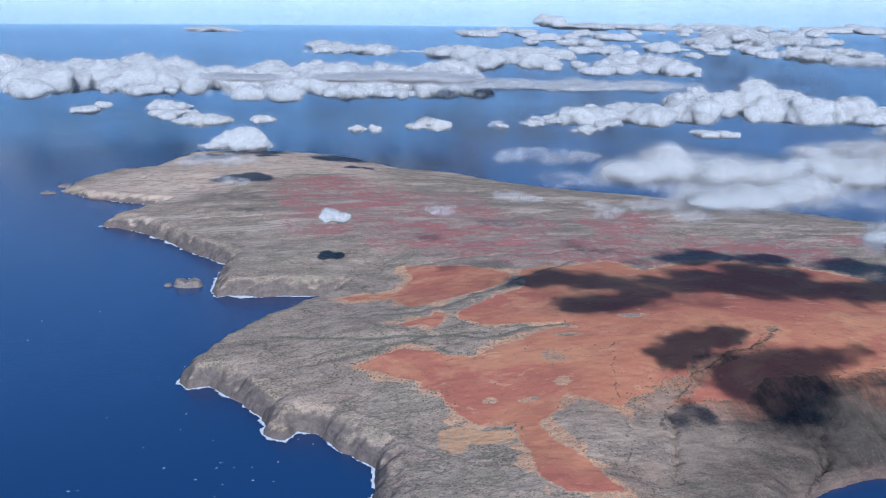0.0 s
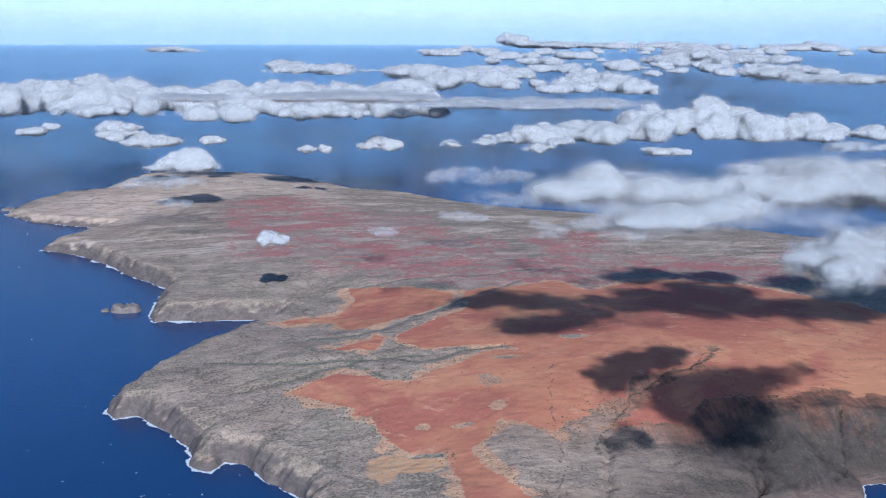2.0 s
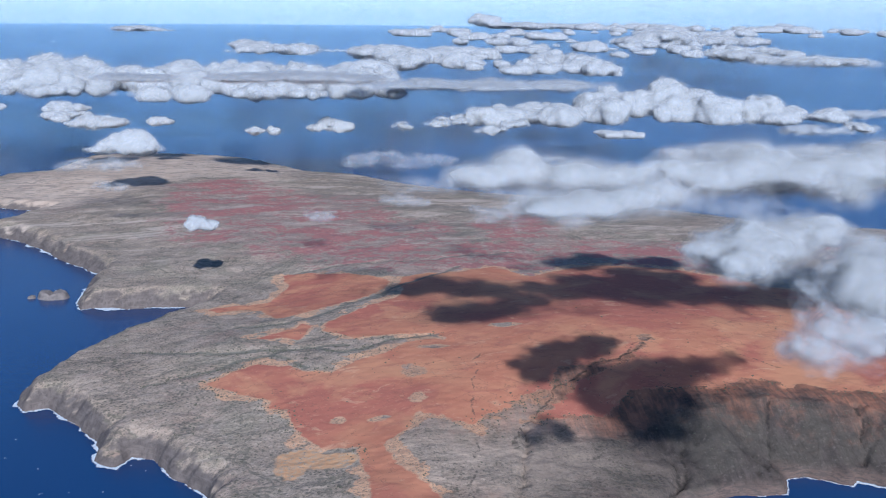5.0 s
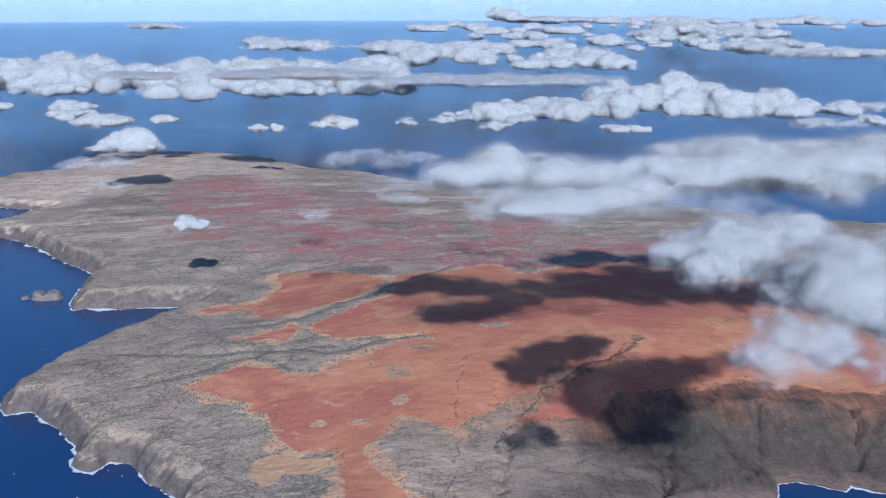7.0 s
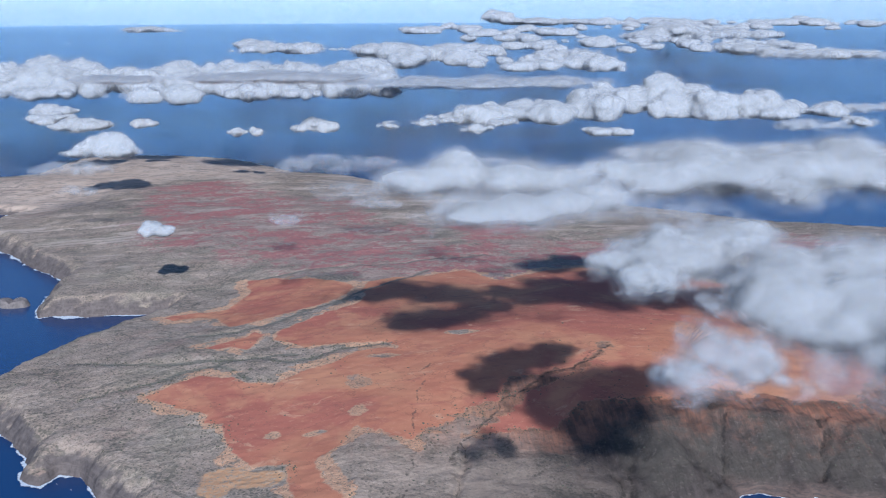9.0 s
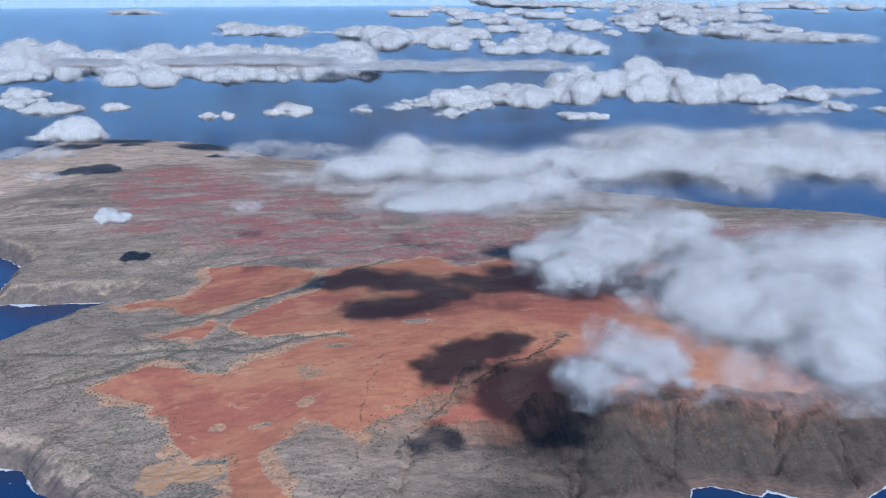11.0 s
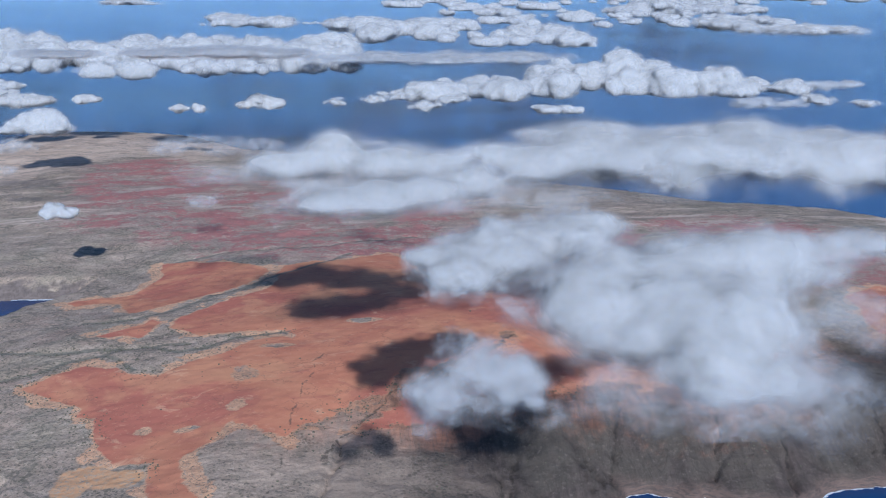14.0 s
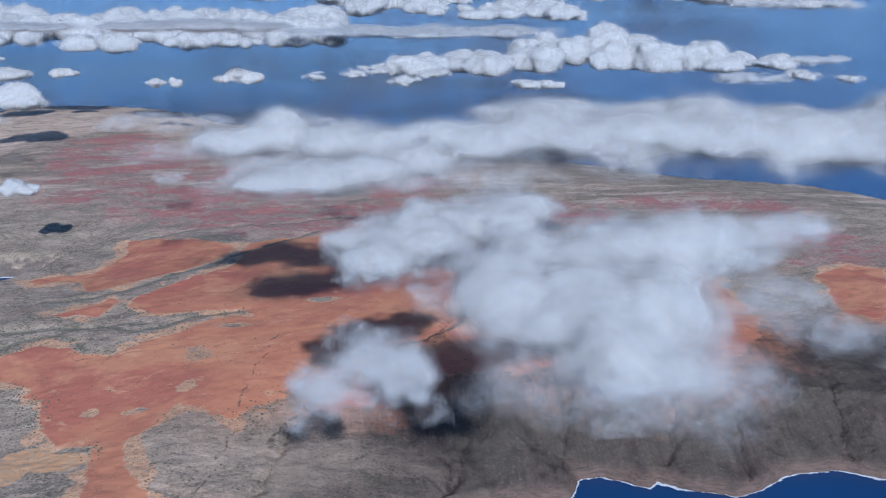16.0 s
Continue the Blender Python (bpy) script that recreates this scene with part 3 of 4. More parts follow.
def cloud(label, lobes, base, cell, veils, lump=6.0, rough=0.5, seed=0, group="clouds over the island", buds=5, blend=8.0, patchy=0.0, sun_lean=None):
    """lobes: centre and radii; buds: smaller billows that sprout from each. cell: metres of the finest form. lump: metres across one billow.
    patchy: how far the cover breaks up. Each body that stands alone becomes a cloud of its own."""
    rng = np.random.default_rng(300 + seed)
    L = [tuple(map(float, c)) for c in lobes]
    for c in list(L):
        for _ in range(buds):
            v = rng.normal(size=3)
            v[2] = abs(v[2]) * 0.8
            v /= np.linalg.norm(v)
            k = rng.uniform(0.35, 0.6)
            L.append((*(c[m] + v[m] * c[3 + m] * rng.uniform(0.6, 0.95) for m in range(3)), *(c[3 + m] * k * rng.uniform(0.8, 1.2) for m in range(3))))
    L = np.array(L)
    room = 1.45 if veils is CRISP else 1.8
    low, high = (L[:, :3] - room * L[:, 3:]).min(0), (L[:, :3] + room * L[:, 3:]).max(0)
    low[2] = max(low[2], base - 2 * cell)
    size = np.ceil((high - low) / cell).astype(int) + 2
    axes = [low[k] + cell * np.arange(size[k]) for k in range(3)]
    s = np.full(tuple(size), math.exp(-blend))
    for c in L:
        cut = tuple(slice(*np.searchsorted(axes[k], (c[k] - 1.9 * c[3 + k], c[k] + 1.9 * c[3 + k]))) for k in range(3))
        gx, gy, gz = np.meshgrid(*(axes[k][cut[k]] for k in range(3)), indexing="ij", sparse=True)
        one = (1 - np.sqrt(((gx - c[0]) / c[3]) ** 2 + ((gy - c[1]) / c[4]) ** 2 + ((gz - c[2]) / c[5]) ** 2)) * min(1.0, 0.4 + c[5] / L[0, 5] * 0.6)
        s[cut] += np.exp(blend * np.maximum(one, -0.9))
    s = np.log(s) / blend
    near = s > -0.75
    x, y, z = (g[near] for g in np.meshgrid(*axes, indexing="ij"))
    bend = 0.5 * lump * (fractal(x, y, z, lump * 1.1, 2, seed * 7 + 90) - 0.5)
    f = s[near]
    if veils is CRISP:
        n, amp, total = 0, 1.0, 0.0
        for k in range(3):
            n = n + amp * (np.sqrt((2 * grain(x + bend, y - bend, z * 1.25 + bend, 1.2 * lump / 2.1 ** k, seed * 7 + 50 + k) - 1) ** 2 + 0.02) - 0.4)
            total += amp
            amp *= 0.6
        n = 0.42 * n / total + 0.6 * (fractal(x, y, z * 0.7, lump * 2.4, 3, seed * 7 + 40) - 0.53)
    else:
        n = fractal(x + bend, y - bend, z * 1.3 + bend, lump, 5, seed * 7 + 50, 0.62) - 0.51
    f = f + rough * 4.2 * n * (1 - 0.85 * smooth(0.08, 0.5, f))
    if patchy:
        f = f + patchy * (fractal(x, y, None, lump * 2.6, 4, seed * 7 + 60, 0.6) - 0.53)
    f = np.minimum(f, (z - base) / (L[:, 5].mean() * (0.35 if veils is CRISP else 0.8)) + 0.9 * n)
    s[near], s[~near] = f, -1
    s[[0, -1]], s[:, [0, -1]], s[:, :, [0, -1]] = -1, -1, -1
    # share by which normals are bent sunward; more makes the veils brighter
    if sun_lean is None:
        sun_lean = 0.64 if veils is CRISP else 0.8

    n3 = [2 * ((m + 1) // 2) for m in s.shape]
    full = np.full(n3, -1.0)
    full[:s.shape[0], :s.shape[1], :s.shape[2]] = s
    coarse = full.reshape(n3[0] // 2, 2, n3[1] // 2, 2, n3[2] // 2, 2).max((1, 3, 5))
    body = pieces_of(coarse > veils[0][0])

    layers = []
    for level, opacity in veils:
        v, q = veil(s, level, (0, 0, 0), 1.0)
        if not len(q):
            continue
        which = np.full(len(v), -1)
        for d in ((0, 0, 0), (1, 0, 0), (0, 1, 0), (0, 0, 1), (1, 1, 0), (1, 0, 1), (0, 1, 1), (1, 1, 1)):
            at = [np.minimum((np.floor(v[:, k]).astype(int) + d[k]) // 2, body.shape[k] - 1) for k in range(3)]
            which = np.maximum(which, body[tuple(at)])
        layers.append((low + v * cell, q, which, opacity))

    def layer(name, v, q, opacity):
        used = np.zeros(len(v), bool)
        used[q.ravel()] = True
        ob = mesh_of(name, v[used], (np.cumsum(used) - 1)[q], CLOUD)
        attribute(ob, "thick", np.full(used.sum(), opacity))
        attribute(ob, "even_at", np.full(used.sum(), 1.1 if veils is CRISP else 0.3))
        attribute(ob, "sun_lean", np.full(used.sum(), sun_lean))
        return ob

    counts = dict(zip(*np.unique(layers[0][2][layers[0][1][:, 0]], return_counts=True)))
    for k in sorted(counts, key=lambda w: -counts[w]):
        if counts[k] < 40:
            continue
        own = []
        for v, q, which, opacity in layers:
            q = q[which[q[:, 0]] == k]
            body_of = joined(len(v), np.concatenate([q[:, :2], q[:, 1:3], q[:, 2:]]))[q[:, 0]]
            names, sizes = np.unique(body_of, return_counts=True)
            own += [(v, q[body_of == w], opacity) for w, much in sorted(zip(names, sizes), key=lambda p: p[1]) if much > 30]
        if not own:
            continue
        ob = tagged(layer("cloud", *own[-1]), label, "cloud", group)
        for o in own[-2::-1]:
            layer("mist_layer", *o).parent = ob


# ---- far haze over the sea, added as see-through blue shells out to the horizon ----
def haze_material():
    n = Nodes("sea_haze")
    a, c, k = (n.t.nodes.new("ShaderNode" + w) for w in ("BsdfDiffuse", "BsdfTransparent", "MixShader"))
    # the shells' own blue stands in for light scattered by distant air
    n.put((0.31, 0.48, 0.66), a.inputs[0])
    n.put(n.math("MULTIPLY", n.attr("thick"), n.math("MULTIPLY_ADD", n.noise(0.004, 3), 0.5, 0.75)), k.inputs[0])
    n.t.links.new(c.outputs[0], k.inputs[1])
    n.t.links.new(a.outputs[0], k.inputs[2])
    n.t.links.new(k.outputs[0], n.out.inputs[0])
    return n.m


def build_haze():
    verts, faces, thick = [], [], []
    turns = np.radians(np.linspace(28, 152, 63))
    m = len(turns)
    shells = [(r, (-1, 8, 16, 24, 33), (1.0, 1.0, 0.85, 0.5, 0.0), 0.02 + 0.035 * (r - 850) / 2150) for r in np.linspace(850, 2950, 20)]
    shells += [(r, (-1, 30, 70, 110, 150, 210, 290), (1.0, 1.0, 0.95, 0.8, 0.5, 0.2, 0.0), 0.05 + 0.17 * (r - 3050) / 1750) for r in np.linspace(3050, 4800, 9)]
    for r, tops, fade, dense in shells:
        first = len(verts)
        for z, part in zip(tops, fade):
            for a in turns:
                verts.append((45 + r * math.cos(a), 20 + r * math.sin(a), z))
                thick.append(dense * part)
        for i in range(len(tops) - 1):
            for j in range(m - 1):
                k = first + i * m + j
                faces.append((k, k + m, k + m + 1, k + 1))
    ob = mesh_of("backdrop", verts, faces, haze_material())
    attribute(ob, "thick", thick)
    return tagged(ob, "pale blue see-through shells standing in for haze over the far sea", "haze", kind="structure")


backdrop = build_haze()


# ---- the sea stack off the bay's mouth ----
def rock_material():
    n = Nodes("stack_rock")
    c = n.mix(n.step(n.noise(0.6, 6, 0.65), 0.35, 0.65), (0.19, 0.16, 0.14), (0.29, 0.24, 0.21))
    c = n.mix(n.math("MULTIPLY", n.step(n.noise(1.2, 4, 0.6, (1, 1, 0.2)), 0.52, 0.66), 0.6), c, (0.13, 0.11, 0.1))
    return n.surface(c, 0.95, n.bump(n.noise(0.8, 5), 0.6, 0.6), 0.1)


ROCK = rock_material()


def sea_stack(name, label, cx, cy, wide, deep, humps):
    """humps: place along the stack (-1 to 1), height, breadth."""
    xs, ys = np.linspace(-1.15, 1.15, 60), np.linspace(-1.15, 1.15, 36)
    u, v = (g.ravel() for g in np.meshgrid(xs, ys))
    x, y = cx + u * wide / 2, cy + v * deep / 2
    r = np.sqrt(u ** 2 + v ** 2) + 0.35 * (fractal(x, y, None, 3.5, 3, 71) - 0.5)
    rim = smooth(1.0, 0.78, r)
    top = np.maximum.reduce([h * np.exp(-((u - c) / w) ** 4) for c, h, w in humps]) + 0.8
    z = np.where(rim > 0, rim * top + (fractal(x, y, None, 2.4, 4, 72) - 0.5) * 1.6 * rim, -1.0) - 0.1
    w = len(xs)
    a = (np.arange(len(ys) - 1)[:, None] * w + np.arange(w - 1)[None]).ravel()
    ob = mesh_of(name, np.stack([x, y, z], 1), np.stack([a, a + 1, a + w + 1, a + w], 1), ROCK)
    return tagged(ob, label, "rock")


sea_stack("sea_stack", "low grey-brown rock islet with two humps in the sea", -73, 417, 13.0, 8, ((-0.5, 2.1, 0.42), (0.4, 1.8, 0.5)))
sea_stack("sea_rock", "small wave-washed dark rock beside the islet", -81, 417, 3.5, 3, ((0, 0.3, 0.8),))
sea_stack("sea_rock", "flat dark reef rock off the pale cape", -193, 648, 9, 6, ((0, 0.6, 0.8),))
sea_stack("sea_rock", "flat dark reef rock off the pale cape", -196, 625, 11, 5, ((0, 0.3, 0.8),))


# ---- dark shrubs dotted over the open ground ----
def build_shrubs():
    n = Nodes("dry_shrub")
    mat = n.surface(n.mix(n.noise(1.5, 3), (0.11, 0.105, 0.07), (0.17, 0.155, 0.11)), 0.95, None, 0.1)
    rng = np.random.default_rng(77)
    x, y = rng.uniform(-50, 190, 60000), rng.uniform(226, 345, 60000)
    by = shore_by(x, y)
    wx, wy = warped(x, y)
    p, q = x + 0.35 * wx, y + 0.35 * wy
    red = np.maximum(inside_by(p, q, RED), inside_by(p, q, RED_EAST))
    bed = np.full(x.shape, 1e9)
    for line in BEDS:
        bed = np.minimum(bed, off_line(x + 0.5 * wx, y + 0.5 * wy, line))
    clump = fractal(x, y, None, 7, 3, 80)
    chance = 0.05 * smooth(0.5, 0.7, clump) + 0.30 * np.exp(-((red + 1.5) / 2.5) ** 2) * smooth(0.42, 0.6, clump) + 0.35 * np.exp(-(bed / 2.0) ** 2)
    chance = np.where(red > 4, 0.02 * smooth(0.6, 0.7, clump), chance) * smooth(3, 8, by)
    keep = rng.random(x.size) < chance
    x, y, by = x[keep], y[keep], by[keep]
    z = land_height(x, y, by)
    bm = bmesh.new()
    bmesh.ops.create_icosphere(bm, subdivisions=1, radius=1.0)
    base = np.array([v.co for v in bm.verts])
    tris = np.array([[v.index for v in f.verts] for f in bm.faces])
    bm.free()
    m = len(x)
    size = rng.uniform(0.1, 0.3, m)
    v = base[None] * rng.uniform(0.45, 1.35, (m, len(base), 1)) * size[:, None, None] * np.array([1.1, 1.1, 0.75])
    v += np.stack([x, y, z + 0.2 * size], 1)[:, None]
    f = tris[None] + (np.arange(m) * len(base))[:, None, None]
    ob = mesh_of("shrubs", v.reshape(-1, 3), f.reshape(-1, 3), mat)
    return tagged(ob, "dark dry shrubs dotted over scrubland and red earth", "shrubs", kind="stuff")


build_shrubs()


# ---- whitecaps on the open water ----
def build_whitecaps():
    rng = np.random.default_rng(91)
    verts, faces = [], []
    spots = [(rng.uniform(-75, -5), rng.uniform(215, 330)) for _ in range(45)] + [(rng.uniform(-190, -60), rng.uniform(330, 640)) for _ in range(25)]
    px, py = np.array(spots).T
    for (x, y), by in zip(spots, shore_by(px, py)):
        if by > -2:
            continue
        k, m, first = rng.uniform(0.07, 0.26), rng.integers(5, 9), len(verts)
        ring = [(x + k * 1.6 * math.cos(a) * rng.uniform(0.6, 1.3), y + k * 0.8 * math.sin(a) * rng.uniform(0.6, 1.3), 0.07) for a in np.arange(m) / m * 2 * np.pi]
        verts += ring + [(x, y, 0.16)]
        faces += [(first + i, first + (i + 1) % m, first + m) for i in range(m)]
    return tagged(mesh_of("whitecaps", verts, faces, FOAM), "scattered white foam flecks on dark water", "whitecaps", kind="stuff")


build_whitecaps()

# near clouds over the island's south side
cloud("large soft white cumulus with a torn lower rim", [(117, 160, 72.5, 8, 9, 4.2), (127, 166, 73.5, 10, 10, 5), (136, 165, 73.5, 10, 10, 5), (146, 171, 74, 8, 6, 3.0), (125, 152, 72.5, 11, 12, 5), (134, 153, 72.5, 8, 10, 4.4), (128, 142, 71.5, 8, 8, 3.2), (125, 135, 71, 5, 5, 1.8)], 66, 1.05, SOFT, 7, 0.42, 1, buds=2)
cloud("smoky grey skirt of mist beneath a cumulus", [(119, 136, 70.5, 8, 7, 3), (131, 133, 70.5, 9, 7, 3), (139, 140, 71, 5, 5, 2)], 65, 0.9, FAINT, 8, 0.5, 35, buds=3)
cloud("thin grey-white arm of drifting cloud", [(154, 173, 75, 9, 5, 2.4), (162, 176, 75, 6, 4, 1.8)], 68, 0.6, SHEER, 7, 0.45, 2, buds=3)
cloud("pale veil of drifting mist", [(151, 154, 71, 7, 8, 2.2), (156, 147, 71, 5, 5, 1.6)], 66, 0.9, FAINT, 8, 0.8, 36, buds=3)
cloud("soft white cloud with ragged edges", [(103, 173, 73, 6, 8, 2.8), (110, 181, 73.5, 8, 9, 3.2), (116, 189, 73.5, 8, 8, 3.2), (122, 195, 74, 6, 6, 2.4), (108, 190, 73, 5, 5, 2)], 68, 0.85, SOFT, 6, 0.5, 3, buds=2)
cloud("small torn puff of white cloud", [(101, 138, 73.3, 4.0, 5.4, 2.4), (97, 132, 72.3, 4, 4.5, 1.9), (104, 133, 72.8, 3.4, 5, 2.3), (100.5, 130.5, 72.3, 2.6, 2.8, 1.4)], 68, 0.55, SHEER, 5, 0.62, 4, buds=4)
cloud("long low bank of white stratocumulus", [
    (73, 266, 71.5, 9, 8, 3.0), (84, 270, 73, 11, 10, 4.0), (95, 264, 72.5, 10, 9, 3.8), (103, 258, 72, 8, 7, 3.2),
    (83, 231, 70.5, 9, 9, 2.8), (93, 233, 71, 11, 11, 3.2), (102, 237, 71.5, 9, 9, 3.2), (110, 247, 70.5, 10, 9, 2.6),
    (126, 255, 73, 11, 14, 4.6), (140, 262, 74, 13, 17, 5.4), (157, 256, 74, 14, 21, 5.4), (172, 256, 74.5, 14, 20, 5.6), (188, 246, 74, 14, 15, 5), (202, 242, 74, 14, 14, 5),
    (218, 252, 75, 16, 18, 5.4), (234, 264, 75, 16, 18, 5.4), (140, 306, 70.5, 10, 10, 2.8), (150, 309, 70.5, 11, 11, 3), (176, 304, 70.5, 12, 9, 2.8), (205, 292, 71, 14, 13, 3.4), (160, 284, 71, 12, 12, 2.6)], 64, 2.1, SOFT, 10, 0.42, 5, buds=3)
cloud("thin mist along the front of a cloud bank", [(90, 250, 70, 16, 12, 3), (112, 240, 70, 15, 10, 3), (125, 236, 69.5, 14, 9, 2.6), (105, 268, 71, 15, 12, 2.6), (60, 268, 70, 10, 8, 2)], 64, 1.1, FAINT, 9, 0.6, 41, buds=3)
cloud("thin wisps of white cloud", [(45, 291, 71.5, 5, 5, 1.5), (52, 295, 72, 6, 6, 1.9), (59, 292, 71.5, 5, 5, 1.5), (67, 296, 71.5, 5, 5, 1.3)], 67, 0.6, FAINT, 6, 0.8, 6)
cloud("thin wisps of mist above the red plateau", [(105, 372, 42, 9, 8, 2.4), (116, 354, 42, 6, 6, 2), (92, 400, 36, 8, 8, 2)], 33, 0.8, FAINT, 8, 0.9, 26)
cloud("thin wisps of mist above the inland scrub", [(60, 455, 30, 10, 8, 2), (30, 425, 30, 5, 5, 1.5)], 26, 0.8, FAINT, 8, 0.9, 27)
# small cumulus over the far cape
cloud("tiny white puff of cumulus", [(-12, 383, 36, 4.0, 4.4, 2.4), (-8, 385, 35, 3.6, 3.8, 1.7)], 33, 0.4, CRISP, 4, 0.5, 7)
cloud("rising white cumulus with a flat grey base", [(-84, 582, 37, 8, 7, 5), (-75, 582, 38.5, 8, 7, 6), (-65, 580, 36, 7, 6, 3.6), (-90, 580, 34.5, 6, 6, 2.4)], 30, 0.95, CRISP, 9, 0.5, 8, buds=4)
cloud("thin trailing mist under a cumulus", [(-78, 530, 35, 12, 9, 2.4), (-92, 533, 33, 10, 9, 2), (-66, 520, 36, 9, 8, 2.2)], 30, 0.9, FAINT, 8, 0.7, 38)
cloud("small white wisp over the pale cape", [(-66, 489, 31, 6, 6, 1.8), (-60, 487, 31, 5, 5, 1.4)], 28, 0.6, FAINT, 5, 0.6, 39)
cloud("small white cumulus with a flat base", [(-116, 684, 38, 11, 11, 5), (-104, 680, 37.5, 9, 9, 4), (-126, 682, 37, 7, 8, 3)], 33, 0.95, CRISP, 8, 0.5, 9)
cloud("small white cumulus with a flat base", [(-154, 763, 38, 11, 12, 5), (-142, 758, 38, 9, 10, 4)], 33, 1.0, CRISP, 8, 0.5, 10)
cloud("small white cumulus with a flat base", [(-12, 632, 38, 5, 6, 2.6)], 35, 0.7, CRISP, 5, 0.5, 11)
cloud("small white cumulus with a flat base", [(-1, 632, 38, 4.5, 5, 2.8)], 35, 0.7, CRISP, 5, 0.5, 40)
cloud("small white cumulus with a flat base", [(30, 650, 39.5, 8, 8, 3.6), (22, 648, 38, 7, 7, 2.4), (37, 648, 38, 6, 6, 2.4)], 35.5, 0.75, CRISP, 6, 0.5, 12)
cloud("small white cumulus with a flat base", [(-76, 680, 38.5, 5, 6, 2.8), (-70, 682, 38, 4, 5, 2)], 35.5, 0.75, CRISP, 5, 0.55, 28)


# banks over the open sea
def bank(x0, x1, y0, y1, z, count, wide, tall, seed):
    """Billows strewn over a stretch of sea, bigger ones standing higher."""
    rng = np.random.default_rng(500 + seed)
    out = []
    for _ in range(count):
        k = rng.uniform(0.5, 1.0) ** 1.5 * 1.35
        out.append((rng.uniform(x0, x1), rng.uniform(y0, y1), z + (k - 0.6) * 0.5 * tall, wide * k * rng.uniform(0.8, 1.3), wide * k * rng.uniform(0.7, 1.1), tall * k))
    return out


OPEN = "clouds over the sea"
cloud("broad bank of bright white cumulus", [*bank(-385, -160, 885, 1100, 41, 74, 14, 10, 1), *bank(-330, -165, 865, 890, 39, 12, 9, 5, 2)], 33, 2.7, CRISP, 13, 0.5, 13, OPEN, 3, patchy=0.9)
cloud("broad bank of bright white cumulus", [*bank(-160, 80, 880, 1050, 41, 70, 13, 10, 3), *bank(-145, 85, 840, 880, 39, 22, 9, 5.5, 4)], 33, 2.7, CRISP, 13, 0.5, 29, OPEN, 3, patchy=0.9)
cloud("small loose white cumulus below the bank", bank(-230, -120, 690, 770, 38, 8, 7, 3, 12), 35, 1.1, CRISP, 7, 0.55, 37, OPEN, 3)
# flat layers: little sunward bend of the normals, which keeps them grey
cloud("flat grey layer of thin cloud", [(-12, 622, 70, 26, 22, 2.2), (20, 620, 70.5, 26, 22, 2.8), (48, 626, 69, 18, 20, 2.4)], 66, 1.7, SOFT, 14, 0.4, 14, OPEN, 3, sun_lean=0.1)
cloud("flat grey layer of thin cloud", [(-92, 660, 67, 17, 22, 2), (-72, 655, 67, 16, 20, 1.8)], 64, 1.7, SOFT, 12, 0.4, 30, OPEN, 3, sun_lean=0.1)
cloud("flat grey layer of thin cloud", [(100, 840, 49, 34, 34, 3.2), (150, 835, 49, 38, 36, 3.4), (205, 820, 50, 36, 30, 3.4)], 45, 3.2, SOFT, 16, 0.5, 15, OPEN, sun_lean=0.3)
cloud("bright heaped white cumulus", [*bank(135, 212, 680, 730, 39, 18, 10, 5, 13), *bank(200, 318, 690, 750, 40, 34, 11, 8, 14), (250, 732, 46, 15, 18, 9), (266, 734, 50, 13, 18, 10), (286, 732, 46, 15, 18, 8), *bank(306, 365, 680, 722, 39, 11, 10, 4, 15)], 35, 1.9, CRISP, 10, 0.5, 16, OPEN, 3, patchy=0.4)
cloud("small white cumulus with a flat base", [(190, 600, 40, 9, 8, 3), (200, 602, 39.5, 8, 7, 2.4)], 37, 0.9, CRISP, 6, 0.55, 17, OPEN)
cloud("small flat white cumulus over the water", [(314, 618, 40, 11, 9, 2.4), (328, 612, 40, 9, 8, 2)], 37, 1.0, SHEER, 7, 0.7, 18, OPEN)
cloud("small flat white cumulus over the water", [(385, 690, 42, 13, 11, 2.6), (402, 694, 42, 8, 9, 2)], 39, 1.1, SHEER, 8, 0.7, 31, OPEN)
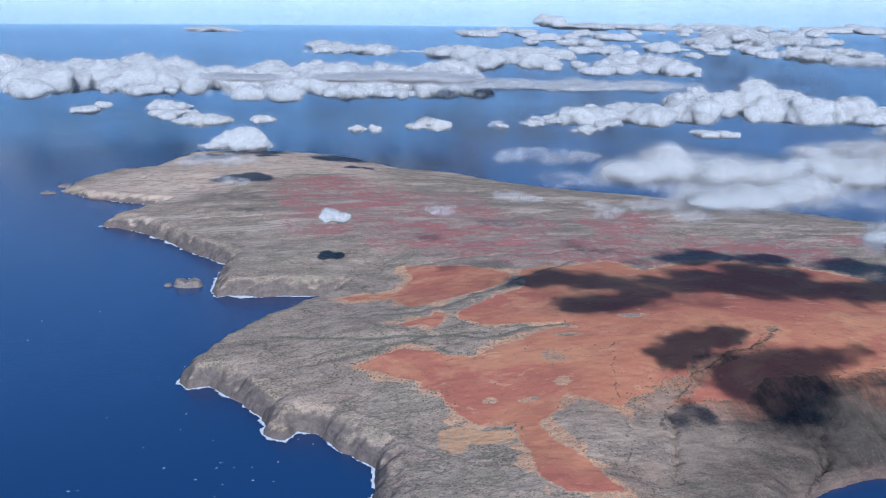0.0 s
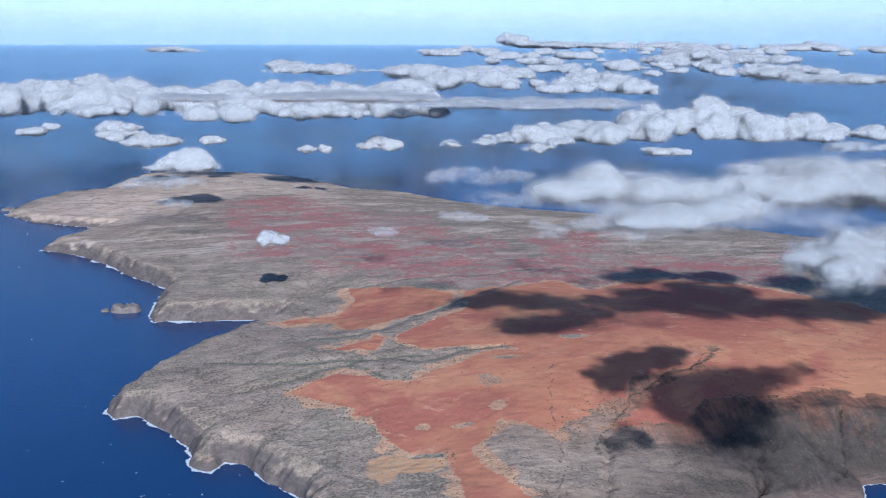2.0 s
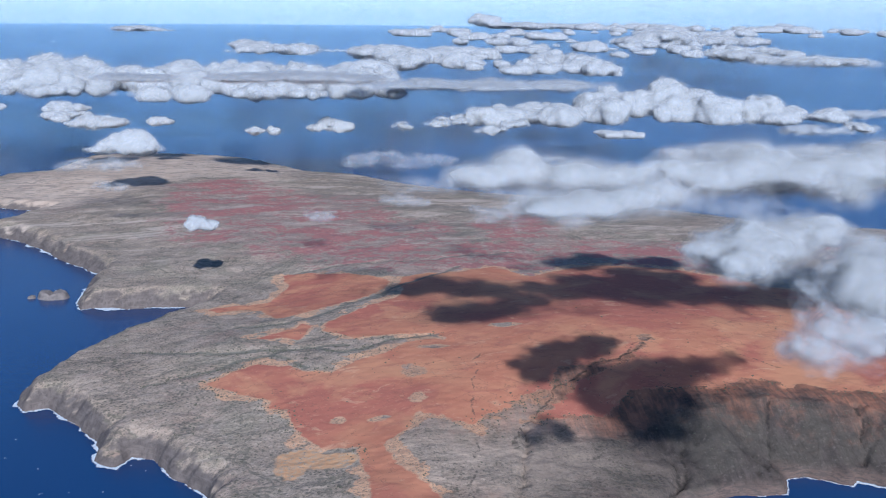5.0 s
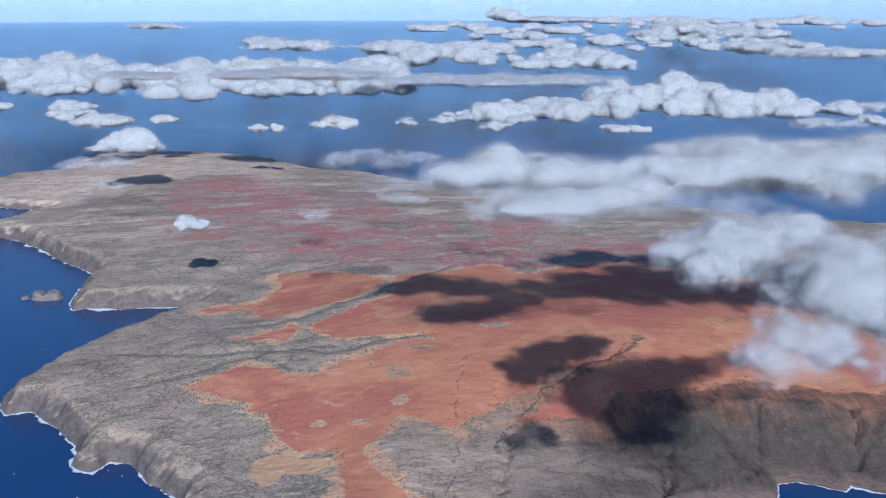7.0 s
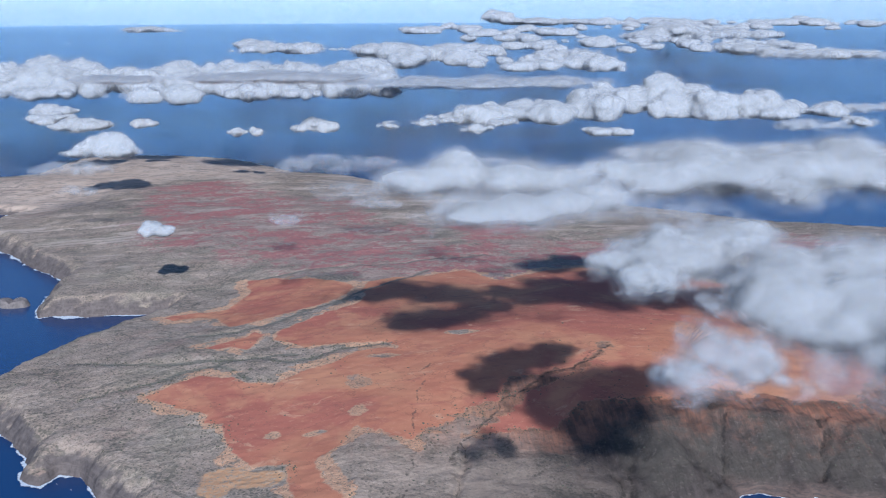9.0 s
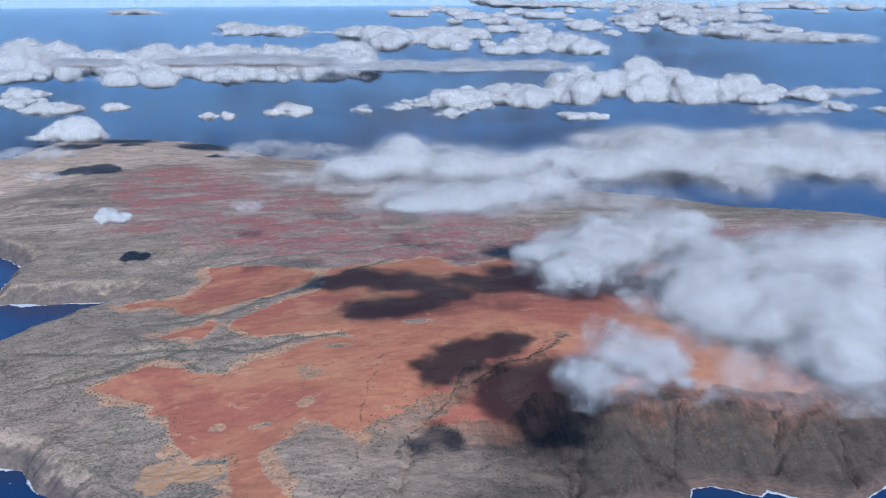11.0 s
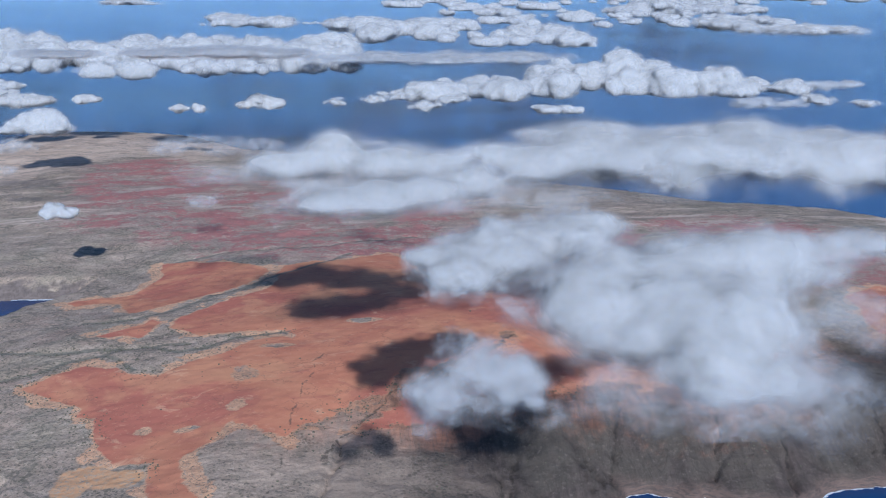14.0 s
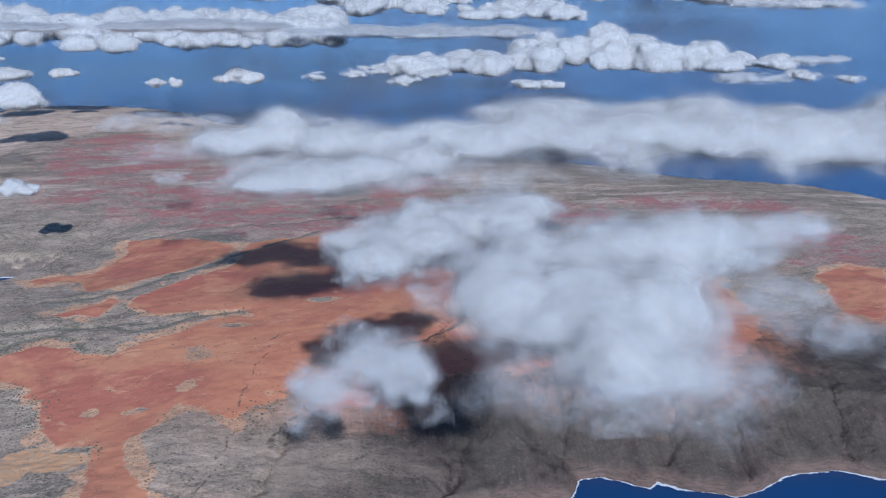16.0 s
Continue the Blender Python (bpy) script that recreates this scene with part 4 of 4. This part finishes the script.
cloud("small white shreds of cloud over the water", [*bank(70, 150, 620, 690, 39, 9, 5, 2, 5), *bank(335, 375, 600, 640, 40, 6, 6, 2, 6)], 37, 1.0, SOFT, 6, 0.7, 32, OPEN, 3)
FAR = "far clouds"
cloud("long far bank of white cloud", [(-95, 1500, 50, 26, 40, 8), *bank(-120, 60, 1420, 1500, 46, 20, 17, 6, 16), *bank(60, 220, 1260, 1420, 46, 24, 18, 7, 17)], 41, 3.4, CRISP, 14, 0.6, 19, FAR, 3, patchy=1.0)
cloud("heaped far white cumulus", [(104, 1140, 47, 15, 24, 8), (116, 1142, 52, 14, 22, 9), *bank(150, 310, 1080, 1250, 44, 30, 16, 8, 7)], 40, 2.8, CRISP, 12, 0.6, 20, FAR, 3, patchy=0.8)
cloud("far field of broken white cumulus", bank(230, 650, 1330, 1750, 46, 44, 16, 6.5, 8), 41, 3.8, CRISP, 14, 0.6, 21, FAR, 2, patchy=1.0)
cloud("far white cumulus with a bright tower", [(605, 1830, 55, 36, 60, 12), (640, 1840, 50, 40, 60, 9), (700, 1850, 48, 46, 60, 8), (550, 1820, 48, 50, 60, 7)], 40, 3.6, CRISP, 20, 0.6, 33, FAR, 4, patchy=0.9)
cloud("far flat white cumulus", [(535, 1320, 50, 22, 34, 7), (560, 1270, 46, 30, 40, 5), (595, 1250, 46, 34, 40, 5), (640, 1230, 46, 30, 40, 4)], 41, 3.6, SOFT, 15, 0.7, 22, FAR, 4)
cloud("distant white cumulus tower", [(430, 2890, 60, 40, 50, 17), (470, 2880, 50, 46, 50, 9), (540, 2840, 48, 80, 60, 7), (660, 2840, 48, 90, 60, 7)], 40, 5.0, CRISP, 28, 0.6, 23, FAR, patchy=0.7)
cloud("distant broken line of cloud", [*bank(650, 1350, 2200, 2950, 47, 50, 30, 10, 9), (-400, 2300, 50, 60, 60, 6), (-330, 2320, 48, 40, 50, 5)], 40, 6.8, CRISP, 24, 0.6, 24, FAR, 2, patchy=1.0)
cloud("distant low shreds of white cloud", bank(150, 800, 1850, 2500, 46, 44, 20, 7, 10), 41, 5.2, CRISP, 20, 0.6, 34, FAR, 2, patchy=1.0)
